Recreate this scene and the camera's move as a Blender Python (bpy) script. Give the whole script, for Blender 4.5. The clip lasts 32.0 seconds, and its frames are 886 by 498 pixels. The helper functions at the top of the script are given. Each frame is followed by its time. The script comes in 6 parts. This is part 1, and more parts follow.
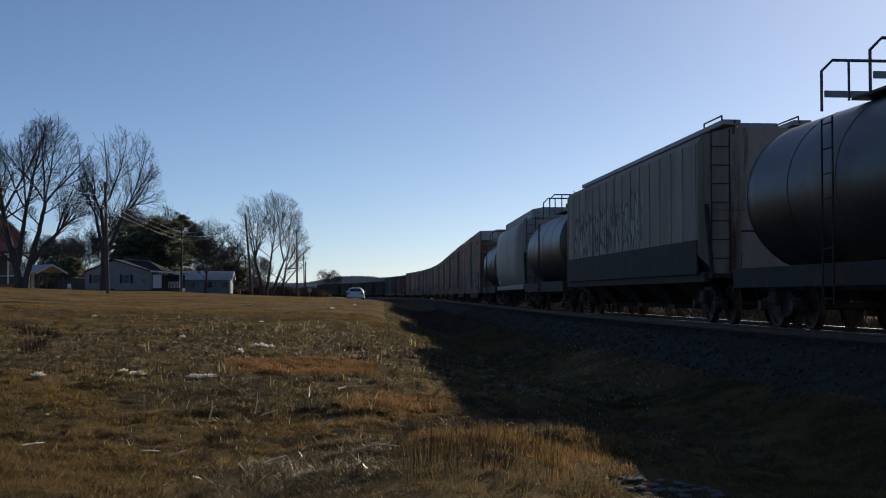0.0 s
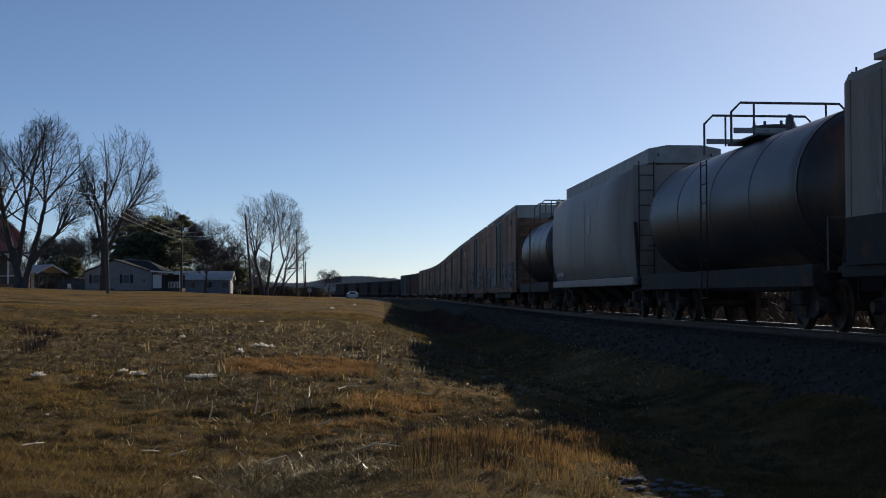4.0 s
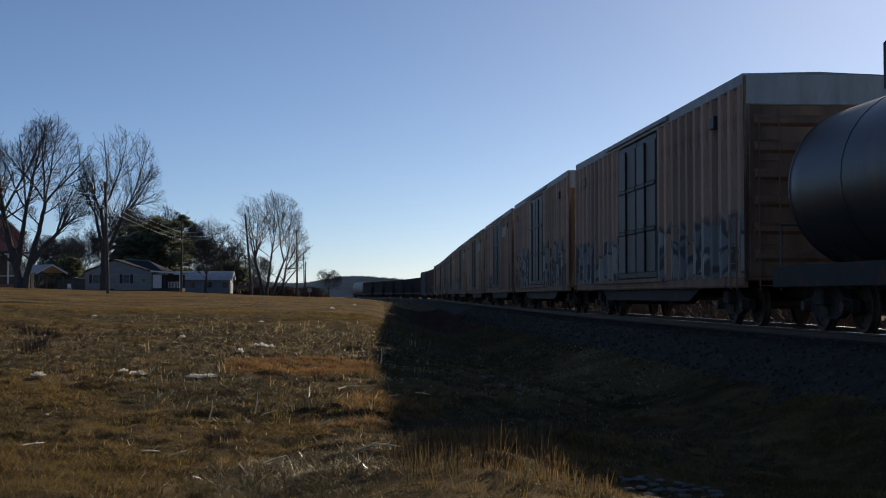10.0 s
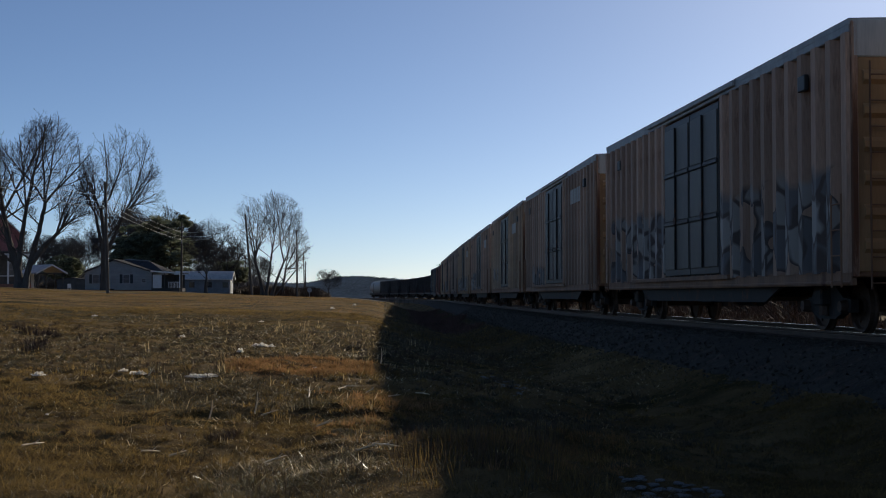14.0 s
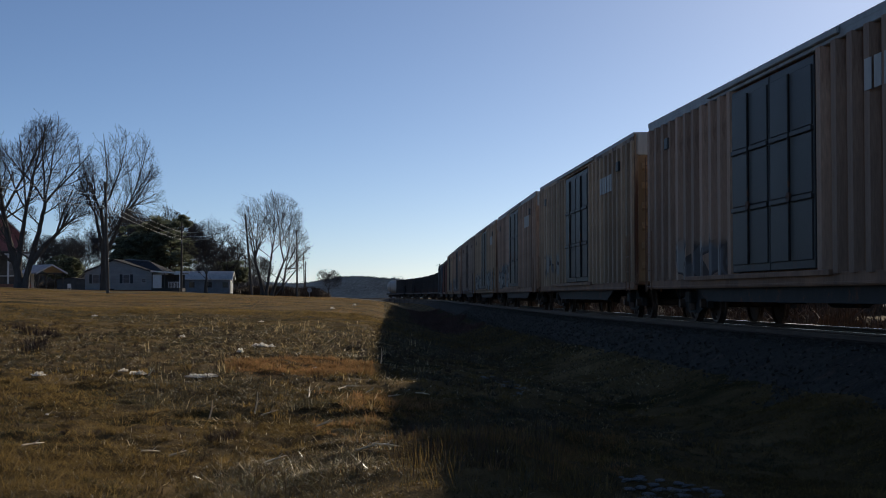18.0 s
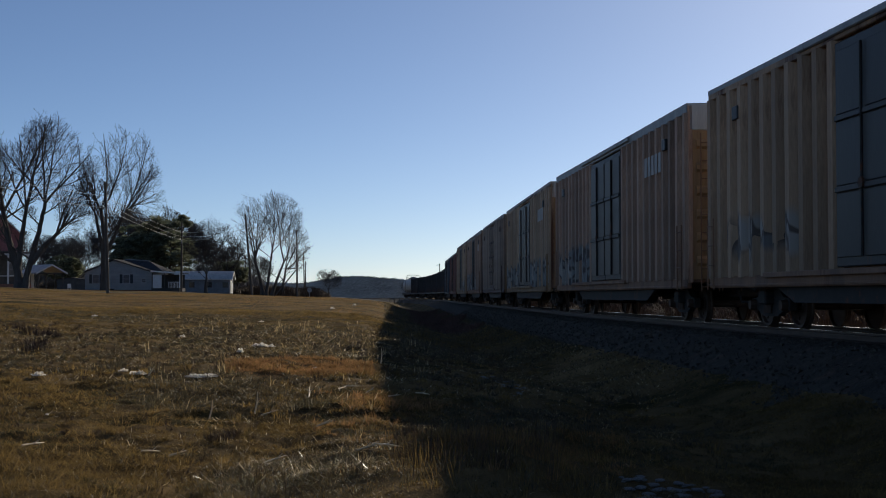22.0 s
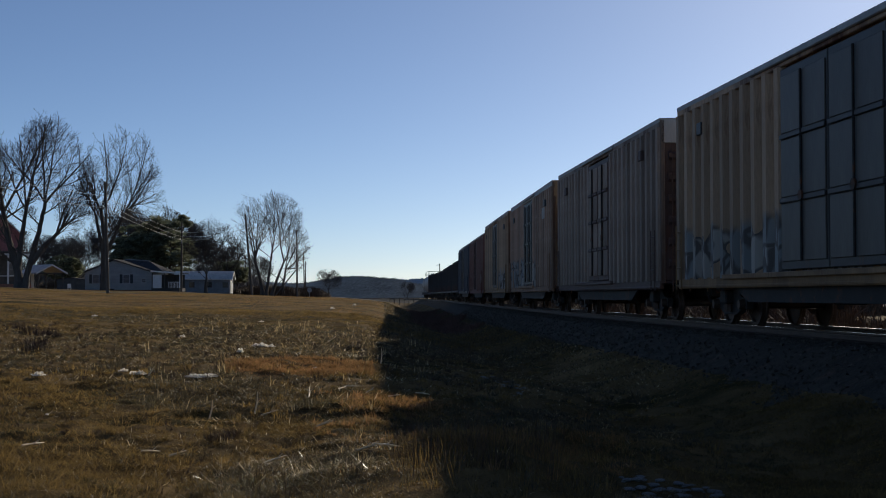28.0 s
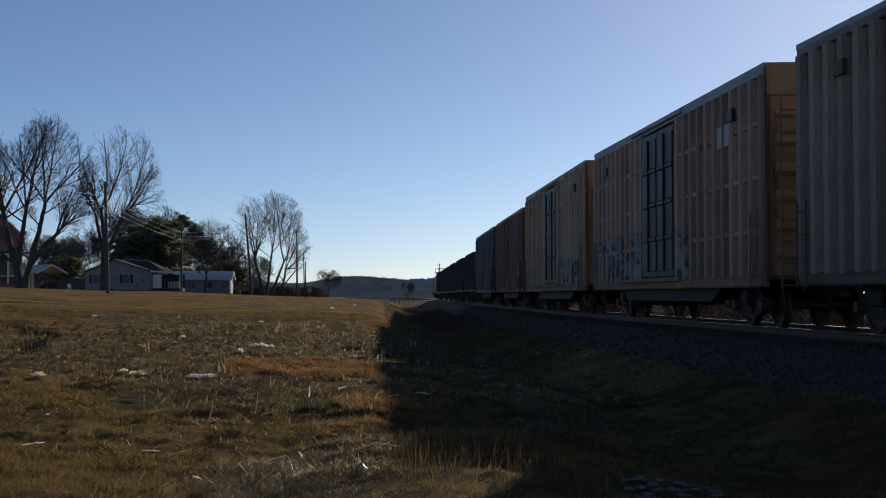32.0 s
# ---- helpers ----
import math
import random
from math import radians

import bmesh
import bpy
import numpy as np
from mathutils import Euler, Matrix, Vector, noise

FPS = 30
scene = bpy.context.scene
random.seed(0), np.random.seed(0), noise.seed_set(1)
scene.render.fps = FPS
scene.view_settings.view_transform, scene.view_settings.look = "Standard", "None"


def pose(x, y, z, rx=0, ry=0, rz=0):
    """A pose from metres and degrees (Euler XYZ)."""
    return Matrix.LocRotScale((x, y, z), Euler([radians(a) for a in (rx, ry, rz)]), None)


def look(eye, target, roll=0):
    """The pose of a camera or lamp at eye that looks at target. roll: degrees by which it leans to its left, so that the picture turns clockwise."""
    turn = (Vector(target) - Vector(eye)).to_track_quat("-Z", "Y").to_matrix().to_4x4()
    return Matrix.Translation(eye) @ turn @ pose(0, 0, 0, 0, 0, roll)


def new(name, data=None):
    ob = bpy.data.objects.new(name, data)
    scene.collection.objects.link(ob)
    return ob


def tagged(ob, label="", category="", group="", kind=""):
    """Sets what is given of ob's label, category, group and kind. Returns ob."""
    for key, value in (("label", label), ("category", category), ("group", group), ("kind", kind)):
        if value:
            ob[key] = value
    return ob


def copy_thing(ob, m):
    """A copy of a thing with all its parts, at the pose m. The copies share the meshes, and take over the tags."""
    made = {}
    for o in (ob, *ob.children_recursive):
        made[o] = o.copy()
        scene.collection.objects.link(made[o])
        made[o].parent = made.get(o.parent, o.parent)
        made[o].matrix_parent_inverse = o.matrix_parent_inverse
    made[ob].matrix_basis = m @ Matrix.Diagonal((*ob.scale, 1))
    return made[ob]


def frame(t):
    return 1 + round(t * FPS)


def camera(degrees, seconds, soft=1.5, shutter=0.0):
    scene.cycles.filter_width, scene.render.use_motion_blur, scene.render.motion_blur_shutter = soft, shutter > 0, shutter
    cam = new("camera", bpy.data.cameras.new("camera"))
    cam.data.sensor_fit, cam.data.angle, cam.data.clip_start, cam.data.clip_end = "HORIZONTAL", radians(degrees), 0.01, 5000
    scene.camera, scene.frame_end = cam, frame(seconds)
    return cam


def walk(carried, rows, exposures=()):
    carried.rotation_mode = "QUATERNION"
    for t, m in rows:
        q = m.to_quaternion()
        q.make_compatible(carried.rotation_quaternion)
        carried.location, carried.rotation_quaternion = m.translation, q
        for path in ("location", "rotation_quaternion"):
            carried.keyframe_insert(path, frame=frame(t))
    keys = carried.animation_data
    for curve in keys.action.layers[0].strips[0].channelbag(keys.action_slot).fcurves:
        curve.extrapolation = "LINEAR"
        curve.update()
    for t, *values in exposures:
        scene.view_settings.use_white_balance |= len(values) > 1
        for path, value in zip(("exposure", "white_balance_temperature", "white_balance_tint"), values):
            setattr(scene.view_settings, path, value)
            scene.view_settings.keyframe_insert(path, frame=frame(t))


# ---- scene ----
# ---- camera ----
SECONDS = 32.0
EYE = (0.0, 0.0, 0.65)
cam = camera(37.1, SECONDS, soft=1.0)
cam_pose = pose(EYE[0], EYE[1], EYE[2], 92.02, 0, 0)
walk(cam, [(0, cam_pose), (SECONDS, cam_pose)], exposures=[(0, -0.46, 6450, 10), (SECONDS, -0.46, 6450, 10)])

# ---- light ----
SUN_AZ, SUN_EL = 23.5, 20.3      # degrees to the right of the view axis, above the horizon
world = bpy.data.worlds.new("sky_world")
scene.world = world
world.use_nodes = True
wn = world.node_tree.nodes
wl = world.node_tree.links
wn.clear()
sky = wn.new("ShaderNodeTexSky")
sky.sky_type = "NISHITA"
sky.sun_disc = False
sky.sun_elevation = radians(SUN_EL)
sky.sun_rotation = radians(SUN_AZ)
sky.air_density, sky.dust_density, sky.ozone_density, sky.altitude = 0.67, 0.52, 4.0, 1000
bgn = wn.new("ShaderNodeBackground")
bgn.inputs["Strength"].default_value = 0.107
won = wn.new("ShaderNodeOutputWorld")
air = wn.new("ShaderNodeHueSaturation")       # a trace of winter haze
air.inputs["Saturation"].default_value = 0.96
wl.new(sky.outputs[0], air.inputs["Color"])
wl.new(air.outputs[0], bgn.inputs[0])
wl.new(bgn.outputs[0], won.inputs[0])

sun_data = bpy.data.lights.new("sun", "SUN")
sun_data.energy, sun_data.angle, sun_data.color = 5.0, radians(0.53), (1.0, 0.88, 0.70)
sun = new("sun", sun_data)
az, el = radians(SUN_AZ), radians(SUN_EL)
to_sun = Vector((math.sin(az) * math.cos(el), math.cos(az) * math.cos(el), math.sin(el)))
sun.matrix_world = look(to_sun * 300, (0, 0, 0))


# ---- materials ----
def mat(name, base, rough=0.7, metal=0.0, spread=0.25, scale=3.0, fine=40.0, bump=0.2, rust=None, rust_amount=0.0,
        per_piece=0.0, stretch=(1, 1, 1), spec=0.4, tint=None, island=False, depth=0.01, thin=0.0, sprayed=None):
    """A worn surface: base colour varied at two scales, a second colour in stains, relief, and a shift from piece to piece."""
    m = bpy.data.materials.new(name)
    m.use_nodes = True
    nt = m.node_tree
    nd, ln = nt.nodes, nt.links
    bs = nd["Principled BSDF"]
    co = nd.new("ShaderNodeTexCoord")
    mp = nd.new("ShaderNodeMapping")
    mp.inputs["Scale"].default_value = stretch
    ln.new(co.outputs["Object"], mp.inputs[0])
    n1 = nd.new("ShaderNodeTexNoise")
    n1.inputs["Scale"].default_value, n1.inputs["Detail"].default_value, n1.inputs["Roughness"].default_value = scale, 6, 0.62
    n2 = nd.new("ShaderNodeTexNoise")
    n2.inputs["Scale"].default_value, n2.inputs["Detail"].default_value = fine, 4
    ln.new(mp.outputs[0], n1.inputs["Vector"])
    ln.new(mp.outputs[0], n2.inputs["Vector"])
    r1 = nd.new("ShaderNodeValToRGB")
    dark = [c * (1 - spread) for c in base]
    light = [min(1, c * (1 + spread)) for c in (tint or base)]
    r1.color_ramp.elements[0].position, r1.color_ramp.elements[1].position = 0.32, 0.68
    r1.color_ramp.elements[0].color, r1.color_ramp.elements[1].color = (*dark, 1), (*light, 1)
    ln.new(n1.outputs["Fac"], r1.inputs[0])
    out = r1.outputs[0]
    hv = nd.new("ShaderNodeHueSaturation")
    mr = nd.new("ShaderNodeMapRange")
    mr.inputs["To Min"].default_value, mr.inputs["To Max"].default_value = 1 - spread * 0.8, 1 + spread * 0.8
    ln.new(n2.outputs["Fac"], mr.inputs[0])
    ln.new(mr.outputs[0], hv.inputs["Value"])
    ln.new(out, hv.inputs["Color"])
    out = hv.outputs[0]
    if rust:
        n3 = nd.new("ShaderNodeTexNoise")
        n3.inputs["Scale"].default_value, n3.inputs["Detail"].default_value, n3.inputs["Roughness"].default_value = scale * 0.7, 8, 0.7
        ln.new(mp.outputs[0], n3.inputs["Vector"])
        r3 = nd.new("ShaderNodeValToRGB")
        r3.color_ramp.elements[0].position = 0.66 - rust_amount * 0.4
        r3.color_ramp.elements[1].position = 0.74 - rust_amount * 0.4
        ln.new(n3.outputs["Fac"], r3.inputs[0])
        mx = nd.new("ShaderNodeMixRGB")
        mx.inputs[2].default_value = (*rust, 1)
        ln.new(r3.outputs[0], mx.inputs[0])
        ln.new(out, mx.inputs[1])
        out = mx.outputs[0]
    if sprayed:
        # overlapping sprayed letters on part of the wall: heights, lengths, three colours
        (z0, z1), (x0, x1), cols = sprayed[:3]
        bold = sprayed[3] if len(sprayed) > 3 else 1.0
        oi = nd.new("ShaderNodeObjectInfo")
        gp = nd.new("ShaderNodeVectorMath")
        gp.operation = "ADD"
        cb = nd.new("ShaderNodeCombineXYZ")
        sc = nd.new("ShaderNodeMath")
        sc.operation = "MULTIPLY"
        sc.inputs[1].default_value = 7.0
        ln.new(oi.outputs["Random"], sc.inputs[0])
        ln.new(sc.outputs[0], cb.inputs[0])
        ln.new(co.outputs["Object"], gp.inputs[0])
        ln.new(cb.outputs[0], gp.inputs[1])
        vm = nd.new("ShaderNodeMapping")
        vm.inputs["Scale"].default_value = (2.6, 0.0, 0.95)
        ln.new(gp.outputs[0], vm.inputs[0])
        wn_ = nd.new("ShaderNodeTexNoise")
        wn_.inputs["Scale"].default_value, wn_.inputs["Detail"].default_value = 1.3, 1
        ln.new(vm.outputs[0], wn_.inputs["Vector"])
        va = nd.new("ShaderNodeMixRGB")
        va.blend_type, va.inputs[0].default_value = "ADD", 1.0
        ln.new(vm.outputs[0], va.inputs[1])
        ln.new(wn_.outputs["Color"], va.inputs[2])
        vo = nd.new("ShaderNodeTexVoronoi")
        vo.inputs["Scale"].default_value = 1.4
        ln.new(va.outputs[0], vo.inputs["Vector"])
        sp = nd.new("ShaderNodeSeparateColor")
        ln.new(vo.outputs["Color"], sp.inputs[0])
        rc = nd.new("ShaderNodeValToRGB")
        rc.color_ramp.interpolation = "CONSTANT"
        rc.color_ramp.elements[0].color = (*cols[0], 1)
        rc.color_ramp.elements[1].position, rc.color_ramp.elements[1].color = 0.6, (*cols[2], 1)
        ln.new(sp.outputs[0], rc.inputs[0])
        ve = nd.new("ShaderNodeTexVoronoi")
        ve.feature, ve.inputs["Scale"].default_value = "DISTANCE_TO_EDGE", 1.4
        ln.new(va.outputs[0], ve.inputs["Vector"])
        st = nd.new("ShaderNodeMapRange")
        st.inputs["From Min"].default_value, st.inputs["From Max"].default_value = 0.05 * bold, 0.12 * bold
        st.inputs["To Min"].default_value, st.inputs["To Max"].default_value = 1, 0
        ln.new(ve.outputs["Distance"], st.inputs[0])
        ol = nd.new("ShaderNodeMixRGB")
        ol.inputs[2].default_value = (*cols[1], 1)
        ln.new(st.outputs[0], ol.inputs[0])
        ln.new(rc.outputs[0], ol.inputs[1])
        xyz = nd.new("ShaderNodeSeparateXYZ")
        ln.new(co.outputs["Object"], xyz.inputs[0])
        masks = []
        for axis, lo, hi, soft in ((2, z0, z1, 0.12), (0, x0, x1, 0.35)):
            ad = nd.new("ShaderNodeMath")
            ad.operation = "MULTIPLY_ADD"
            ad.inputs[1].default_value = 0.9
            ln.new(wn_.outputs["Fac"], ad.inputs[0])
            ln.new(xyz.outputs[axis], ad.inputs[2])
            for edge, s0, s1 in ((lo + 0.45, 0, 1), (hi + 0.45, 1, 0)):
                mm = nd.new("ShaderNodeMapRange")
                mm.inputs["From Min"].default_value, mm.inputs["From Max"].default_value = edge - soft, edge + soft
                mm.inputs["To Min"].default_value, mm.inputs["To Max"].default_value = s0, s1
                ln.new(ad.outputs[0], mm.inputs[0])
                masks.append(mm.outputs[0])
        tot = masks[0]
        for q in masks[1:]:
            mu = nd.new("ShaderNodeMath")
            mu.operation = "MULTIPLY"
            ln.new(tot, mu.inputs[0])
            ln.new(q, mu.inputs[1])
            tot = mu.outputs[0]
        fa = nd.new("ShaderNodeMath")
        fa.operation = "MULTIPLY"
        fa.inputs[1].default_value = 0.85
        lt = nd.new("ShaderNodeMath")
        lt.operation = "LESS_THAN"
        lt.inputs[1].default_value = 0.86
        ln.new(sp.outputs[1], lt.inputs[0])
        mg = nd.new("ShaderNodeMath")
        mg.operation = "MULTIPLY"
        ln.new(lt.outputs[0], mg.inputs[0])
        ln.new(tot, mg.inputs[1])
        ln.new(mg.outputs[0], fa.inputs[0])
        mxp = nd.new("ShaderNodeMixRGB")
        ln.new(fa.outputs[0], mxp.inputs[0])
        ln.new(out, mxp.inputs[1])
        ln.new(ol.outputs[0], mxp.inputs[2])
        out = mxp.outputs[0]
    if per_piece:
        h2 = nd.new("ShaderNodeHueSaturation")
        m2 = nd.new("ShaderNodeMapRange")
        m2.inputs["To Min"].default_value, m2.inputs["To Max"].default_value = 1 - per_piece, 1 + per_piece
        if island:
            rn = nd.new("ShaderNodeNewGeometry")
            ln.new(rn.outputs["Random Per Island"], m2.inputs[0])
        else:
            rn = nd.new("ShaderNodeObjectInfo")
            ln.new(rn.outputs["Random"], m2.inputs[0])
        ln.new(m2.outputs[0], h2.inputs["Value"])
        ln.new(out, h2.inputs["Color"])
        out = h2.outputs[0]
    ln.new(out, bs.inputs["Base Color"])
    rr = nd.new("ShaderNodeMapRange")
    rr.inputs["To Min"].default_value, rr.inputs["To Max"].default_value = max(0.05, rough - 0.12), min(1, rough + 0.12)
    ln.new(n1.outputs["Fac"], rr.inputs[0])
    ln.new(rr.outputs[0], bs.inputs["Roughness"])
    bs.inputs["Metallic"].default_value = metal
    bs.inputs["Specular IOR Level"].default_value = spec
    if bump:
        bp = nd.new("ShaderNodeBump")
        bp.inputs["Strength"].default_value, bp.inputs["Distance"].default_value = bump, depth
        ln.new(n2.outputs["Fac"], bp.inputs["Height"])
        ln.new(bp.outputs[0], bs.inputs["Normal"])
    if thin:
        tr = nd.new("ShaderNodeBsdfTranslucent")
        mxs = nd.new("ShaderNodeMixShader")
        mxs.inputs[0].default_value = thin
        ln.new(out, tr.inputs[0])
        ln.new(bs.outputs[0], mxs.inputs[1])
        ln.new(tr.outputs[0], mxs.inputs[2])
        ln.new(mxs.outputs[0], nd["Material Output"].inputs[0])
    return m


RUST = (0.12, 0.05, 0.025)
STREAK = (1, 1, 0.12)       # stains that run down a wall
m_orange = mat("faded_orange_paint", (0.21, 0.115, 0.07), 0.65, 0, 0.35, 1.2, 30, 0.15, RUST, 0.2, stretch=STREAK, tint=(0.28, 0.15, 0.085))
m_yellow = mat("faded_yellow_paint", (0.21, 0.115, 0.05), 0.65, 0, 0.35, 1.2, 30, 0.15, RUST, 0.18, stretch=STREAK, tint=(0.27, 0.16, 0.075))
# gold raised: light bounced off the next car is in the colour
m_goldend = mat("golden_end_paint_with_bounce", (0.42, 0.25, 0.12), 0.6, 0, 0.25, 1.2, 30, 0.15, RUST, 0.15, stretch=STREAK)
m_brown = mat("dark_brown_paint", (0.10, 0.06, 0.05), 0.6, 0, 0.35, 1.2, 30, 0.15, RUST, 0.2, stretch=STREAK)
m_red = mat("boxcar_red_paint", (0.14, 0.04, 0.028), 0.6, 0, 0.3, 1.2, 30, 0.15, RUST, 0.2, stretch=STREAK)
m_blue = mat("dark_blue_paint", (0.022, 0.032, 0.055), 0.55, 0, 0.3, 1.2, 30, 0.15, RUST, 0.1, stretch=STREAK)
# worn post paints, also paled to stand out as if lit
m_rib = mat("worn_lit_post_paint", (0.41, 0.255, 0.17), 0.65, 0, 0.5, 1.1, 40, 0.15, RUST, 0.4, stretch=STREAK, per_piece=0.32)
m_rib2 = mat("worn_tan_lit_post_paint", (0.43, 0.28, 0.17), 0.65, 0, 0.5, 1.1, 40, 0.15, RUST, 0.4, stretch=STREAK, per_piece=0.32)
m_rib3 = mat("worn_grey_post_paint", (0.31, 0.225, 0.17), 0.65, 0, 0.5, 1.1, 40, 0.15, RUST, 0.4, stretch=STREAK, per_piece=0.32)
m_door = mat("blue_grey_door_paint", (0.038, 0.038, 0.038), 0.5, 0, 0.3, 1.5, 40, 0.15, RUST, 0.1, stretch=STREAK)
m_doorpanel = mat("pale_door_panel", (0.088, 0.078, 0.066), 0.5, 0, 0.4, 2, 40, 0.1, RUST, 0.12, stretch=STREAK, per_piece=0.2)
m_galv = mat("galvanised_roof", (0.33, 0.33, 0.32), 0.55, 0.4, 0.25, 2, 60, 0.1, RUST, 0.12)
m_whiteend = mat("off_white_end_paint", (0.48, 0.46, 0.42), 0.6, 0, 0.2, 2, 40, 0.1, RUST, 0.12, stretch=STREAK)
m_frame = mat("black_underframe_steel", (0.035, 0.032, 0.03), 0.7, 0.2, 0.4, 3, 50, 0.2, RUST, 0.25)
m_wheel = mat("rusty_wheel_steel", (0.09, 0.06, 0.045), 0.6, 0.5, 0.35, 4, 60, 0.2)
m_tread = mat("polished_steel", (0.5, 0.5, 0.5), 0.25, 1.0, 0.15, 4, 60, 0.05)
m_tank = mat("black_tank_paint", (0.045, 0.043, 0.045), 0.38, 0, 0.4, 1.2, 30, 0.05, (0.10, 0.06, 0.04), 0.25, stretch=(0.5, 0.5, 0.2))
m_greytank = mat("grey_hopper_paint", (0.33, 0.29, 0.25), 0.5, 0, 0.2, 1.0, 30, 0.08, (0.2, 0.15, 0.11), 0.1, stretch=STREAK)

m_rail_iron = mat("handrail_steel", (0.10, 0.10, 0.10), 0.5, 0.3, 0.3, 6, 60, 0.05)
SPRAY_BLUE = ((0.21, 0.24, 0.245), (0.06, 0.065, 0.07), (0.38, 0.36, 0.32))
SPRAY_PALE = ((0.34, 0.32, 0.29), (0.05, 0.045, 0.045), (0.12, 0.13, 0.14))
SPRAY_DARK = ((0.03, 0.03, 0.035), (0.30, 0.29, 0.28), (0.06, 0.05, 0.05))
m_emblem = mat("faded_white_paint", (0.42, 0.42, 0.42), 0.5, 0, 0.3, 6, 60, 0.05)


def sprayed_pair(name, body, post, tint, z, xr, cols):
    """Body and post paints that carry the same sprayed lettering."""
    a = mat(name + "_sprayed_body", body, 0.65, 0, 0.35, 1.2, 30, 0.15, RUST, 0.3, stretch=STREAK, tint=tint, sprayed=(z, xr, cols))
    b = mat(name + "_sprayed_post", post, 0.65, 0, 0.35, 1.5, 40, 0.15, RUST, 0.32, stretch=STREAK, per_piece=0.25, sprayed=(z, (-9, 9), cols))
    return a, b, xr


# walls darker than posts: shade of the recesses is in these colours
ORANGE, POST, OTINT = (0.23, 0.125, 0.072), (0.43, 0.27, 0.185), (0.30, 0.16, 0.088)
YELLOW, POST2, YTINT = (0.21, 0.125, 0.062), (0.44, 0.295, 0.185), (0.27, 0.17, 0.088)
m_hopper = mat("dirty_white_hopper_paint", (0.33, 0.27, 0.215), 0.65, 0, 0.3, 1.0, 30, 0.1, RUST, 0.22, stretch=STREAK, sprayed=((1.95, 3.4), (-3.0, 7.4), ((0.50, 0.48, 0.44), (0.03, 0.025, 0.025), (0.42, 0.38, 0.34)), 1.5))
m_coalcar = mat("black_hopper_paint", (0.05, 0.045, 0.045), 0.65, 0, 0.35, 1.5, 40, 0.15, RUST, 0.2, stretch=STREAK)
m_soil = mat("winter_turf", (0.098, 0.072, 0.032), 0.95, 0, 0.6, 0.35, 38.0, 0.5, (0.045, 0.038, 0.014), 0.3, spec=0.02, tint=(0.15, 0.10, 0.045), depth=0.015)
m_grass = mat("dry_grass", (0.20, 0.138, 0.052), 0.85, 0, 0.35, 0.5, 9.0, 0.0, (0.12, 0.095, 0.05), 0.2, per_piece=0.45, island=True, spec=0.15, tint=(0.27, 0.18, 0.065), thin=0.5)
m_straw = mat("bleached_straw", (0.62, 0.47, 0.24), 0.55, 0, 0.3, 2.0, 20, 0.0, per_piece=0.4, island=True, spec=0.25, thin=0.4)
# glossy, and paler than straw to carry some sun glint in colour
m_glint = mat("glossy_glint_paled_stems", (0.66, 0.54, 0.33), 0.35, 0, 0.3, 2.0, 20, 0.0, per_piece=0.4, island=True, spec=0.6, thin=0.35)
m_cut = mat("grey_green_stems", (0.36, 0.34, 0.20), 0.55, 0, 0.3, 2.0, 20, 0.0, per_piece=0.5, island=True, spec=0.3, thin=0.4)
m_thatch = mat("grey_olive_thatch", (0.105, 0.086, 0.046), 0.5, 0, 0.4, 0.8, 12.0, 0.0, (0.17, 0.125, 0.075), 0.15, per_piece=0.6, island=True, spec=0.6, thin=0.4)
m_gold = mat("russet_grass", (0.29, 0.17, 0.075), 0.8, 0, 0.35, 0.9, 9.0, 0.0, per_piece=0.4, island=True, spec=0.15, tint=(0.34, 0.19, 0.085), thin=0.5)
m_turf = mat("brown_turf_litter", (0.15, 0.108, 0.042), 0.6, 0, 0.5, 1.1, 14.0, 0.0, (0.075, 0.072, 0.03), 0.35, per_piece=0.5, island=True, spec=0.3, tint=(0.20, 0.133, 0.046), thin=0.35)
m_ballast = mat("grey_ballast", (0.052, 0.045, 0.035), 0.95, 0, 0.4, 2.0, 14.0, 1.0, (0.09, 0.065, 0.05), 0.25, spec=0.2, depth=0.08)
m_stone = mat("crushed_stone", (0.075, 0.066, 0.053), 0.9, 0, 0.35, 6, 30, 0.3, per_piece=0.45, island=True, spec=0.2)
m_rock = mat("pale_ditch_stone", (0.26, 0.26, 0.25), 0.95, 0, 0.4, 5, 30, 0.6, spec=0.1, depth=0.03)
m_tie = mat("creosoted_timber", (0.06, 0.045, 0.035), 0.9, 0, 0.35, 3, 30, 0.4, stretch=(1, 6, 1), per_piece=0.3)
m_asphalt = mat("asphalt", (0.055, 0.055, 0.056), 0.95, 0, 0.25, 1.5, 60, 0.3, spec=0.08)
m_paintline = mat("road_paint", (0.6, 0.5, 0.15), 0.7, 0, 0.2, 4, 60, 0.1)
m_bark = mat("grey_bark", (0.085, 0.073, 0.063), 0.95, 0, 0.35, 3, 30, 0.5, stretch=(1, 1, 0.3), depth=0.03)
m_twig = mat("twig_bark", (0.075, 0.065, 0.06), 0.95, 0, 0.3, 2, 20, 0.0, per_piece=0.25, island=True)
# needle colour lightened to stand in for haze before the clump
m_pine = mat("pine_needles", (0.19, 0.205, 0.135), 0.8, 0, 0.4, 0.6, 8, 0.0, per_piece=0.5, island=True, thin=0.55)
m_pole = mat("weathered_pole_timber", (0.10, 0.085, 0.07), 0.95, 0, 0.35, 2, 30, 0.3, stretch=(1, 1, 0.1))
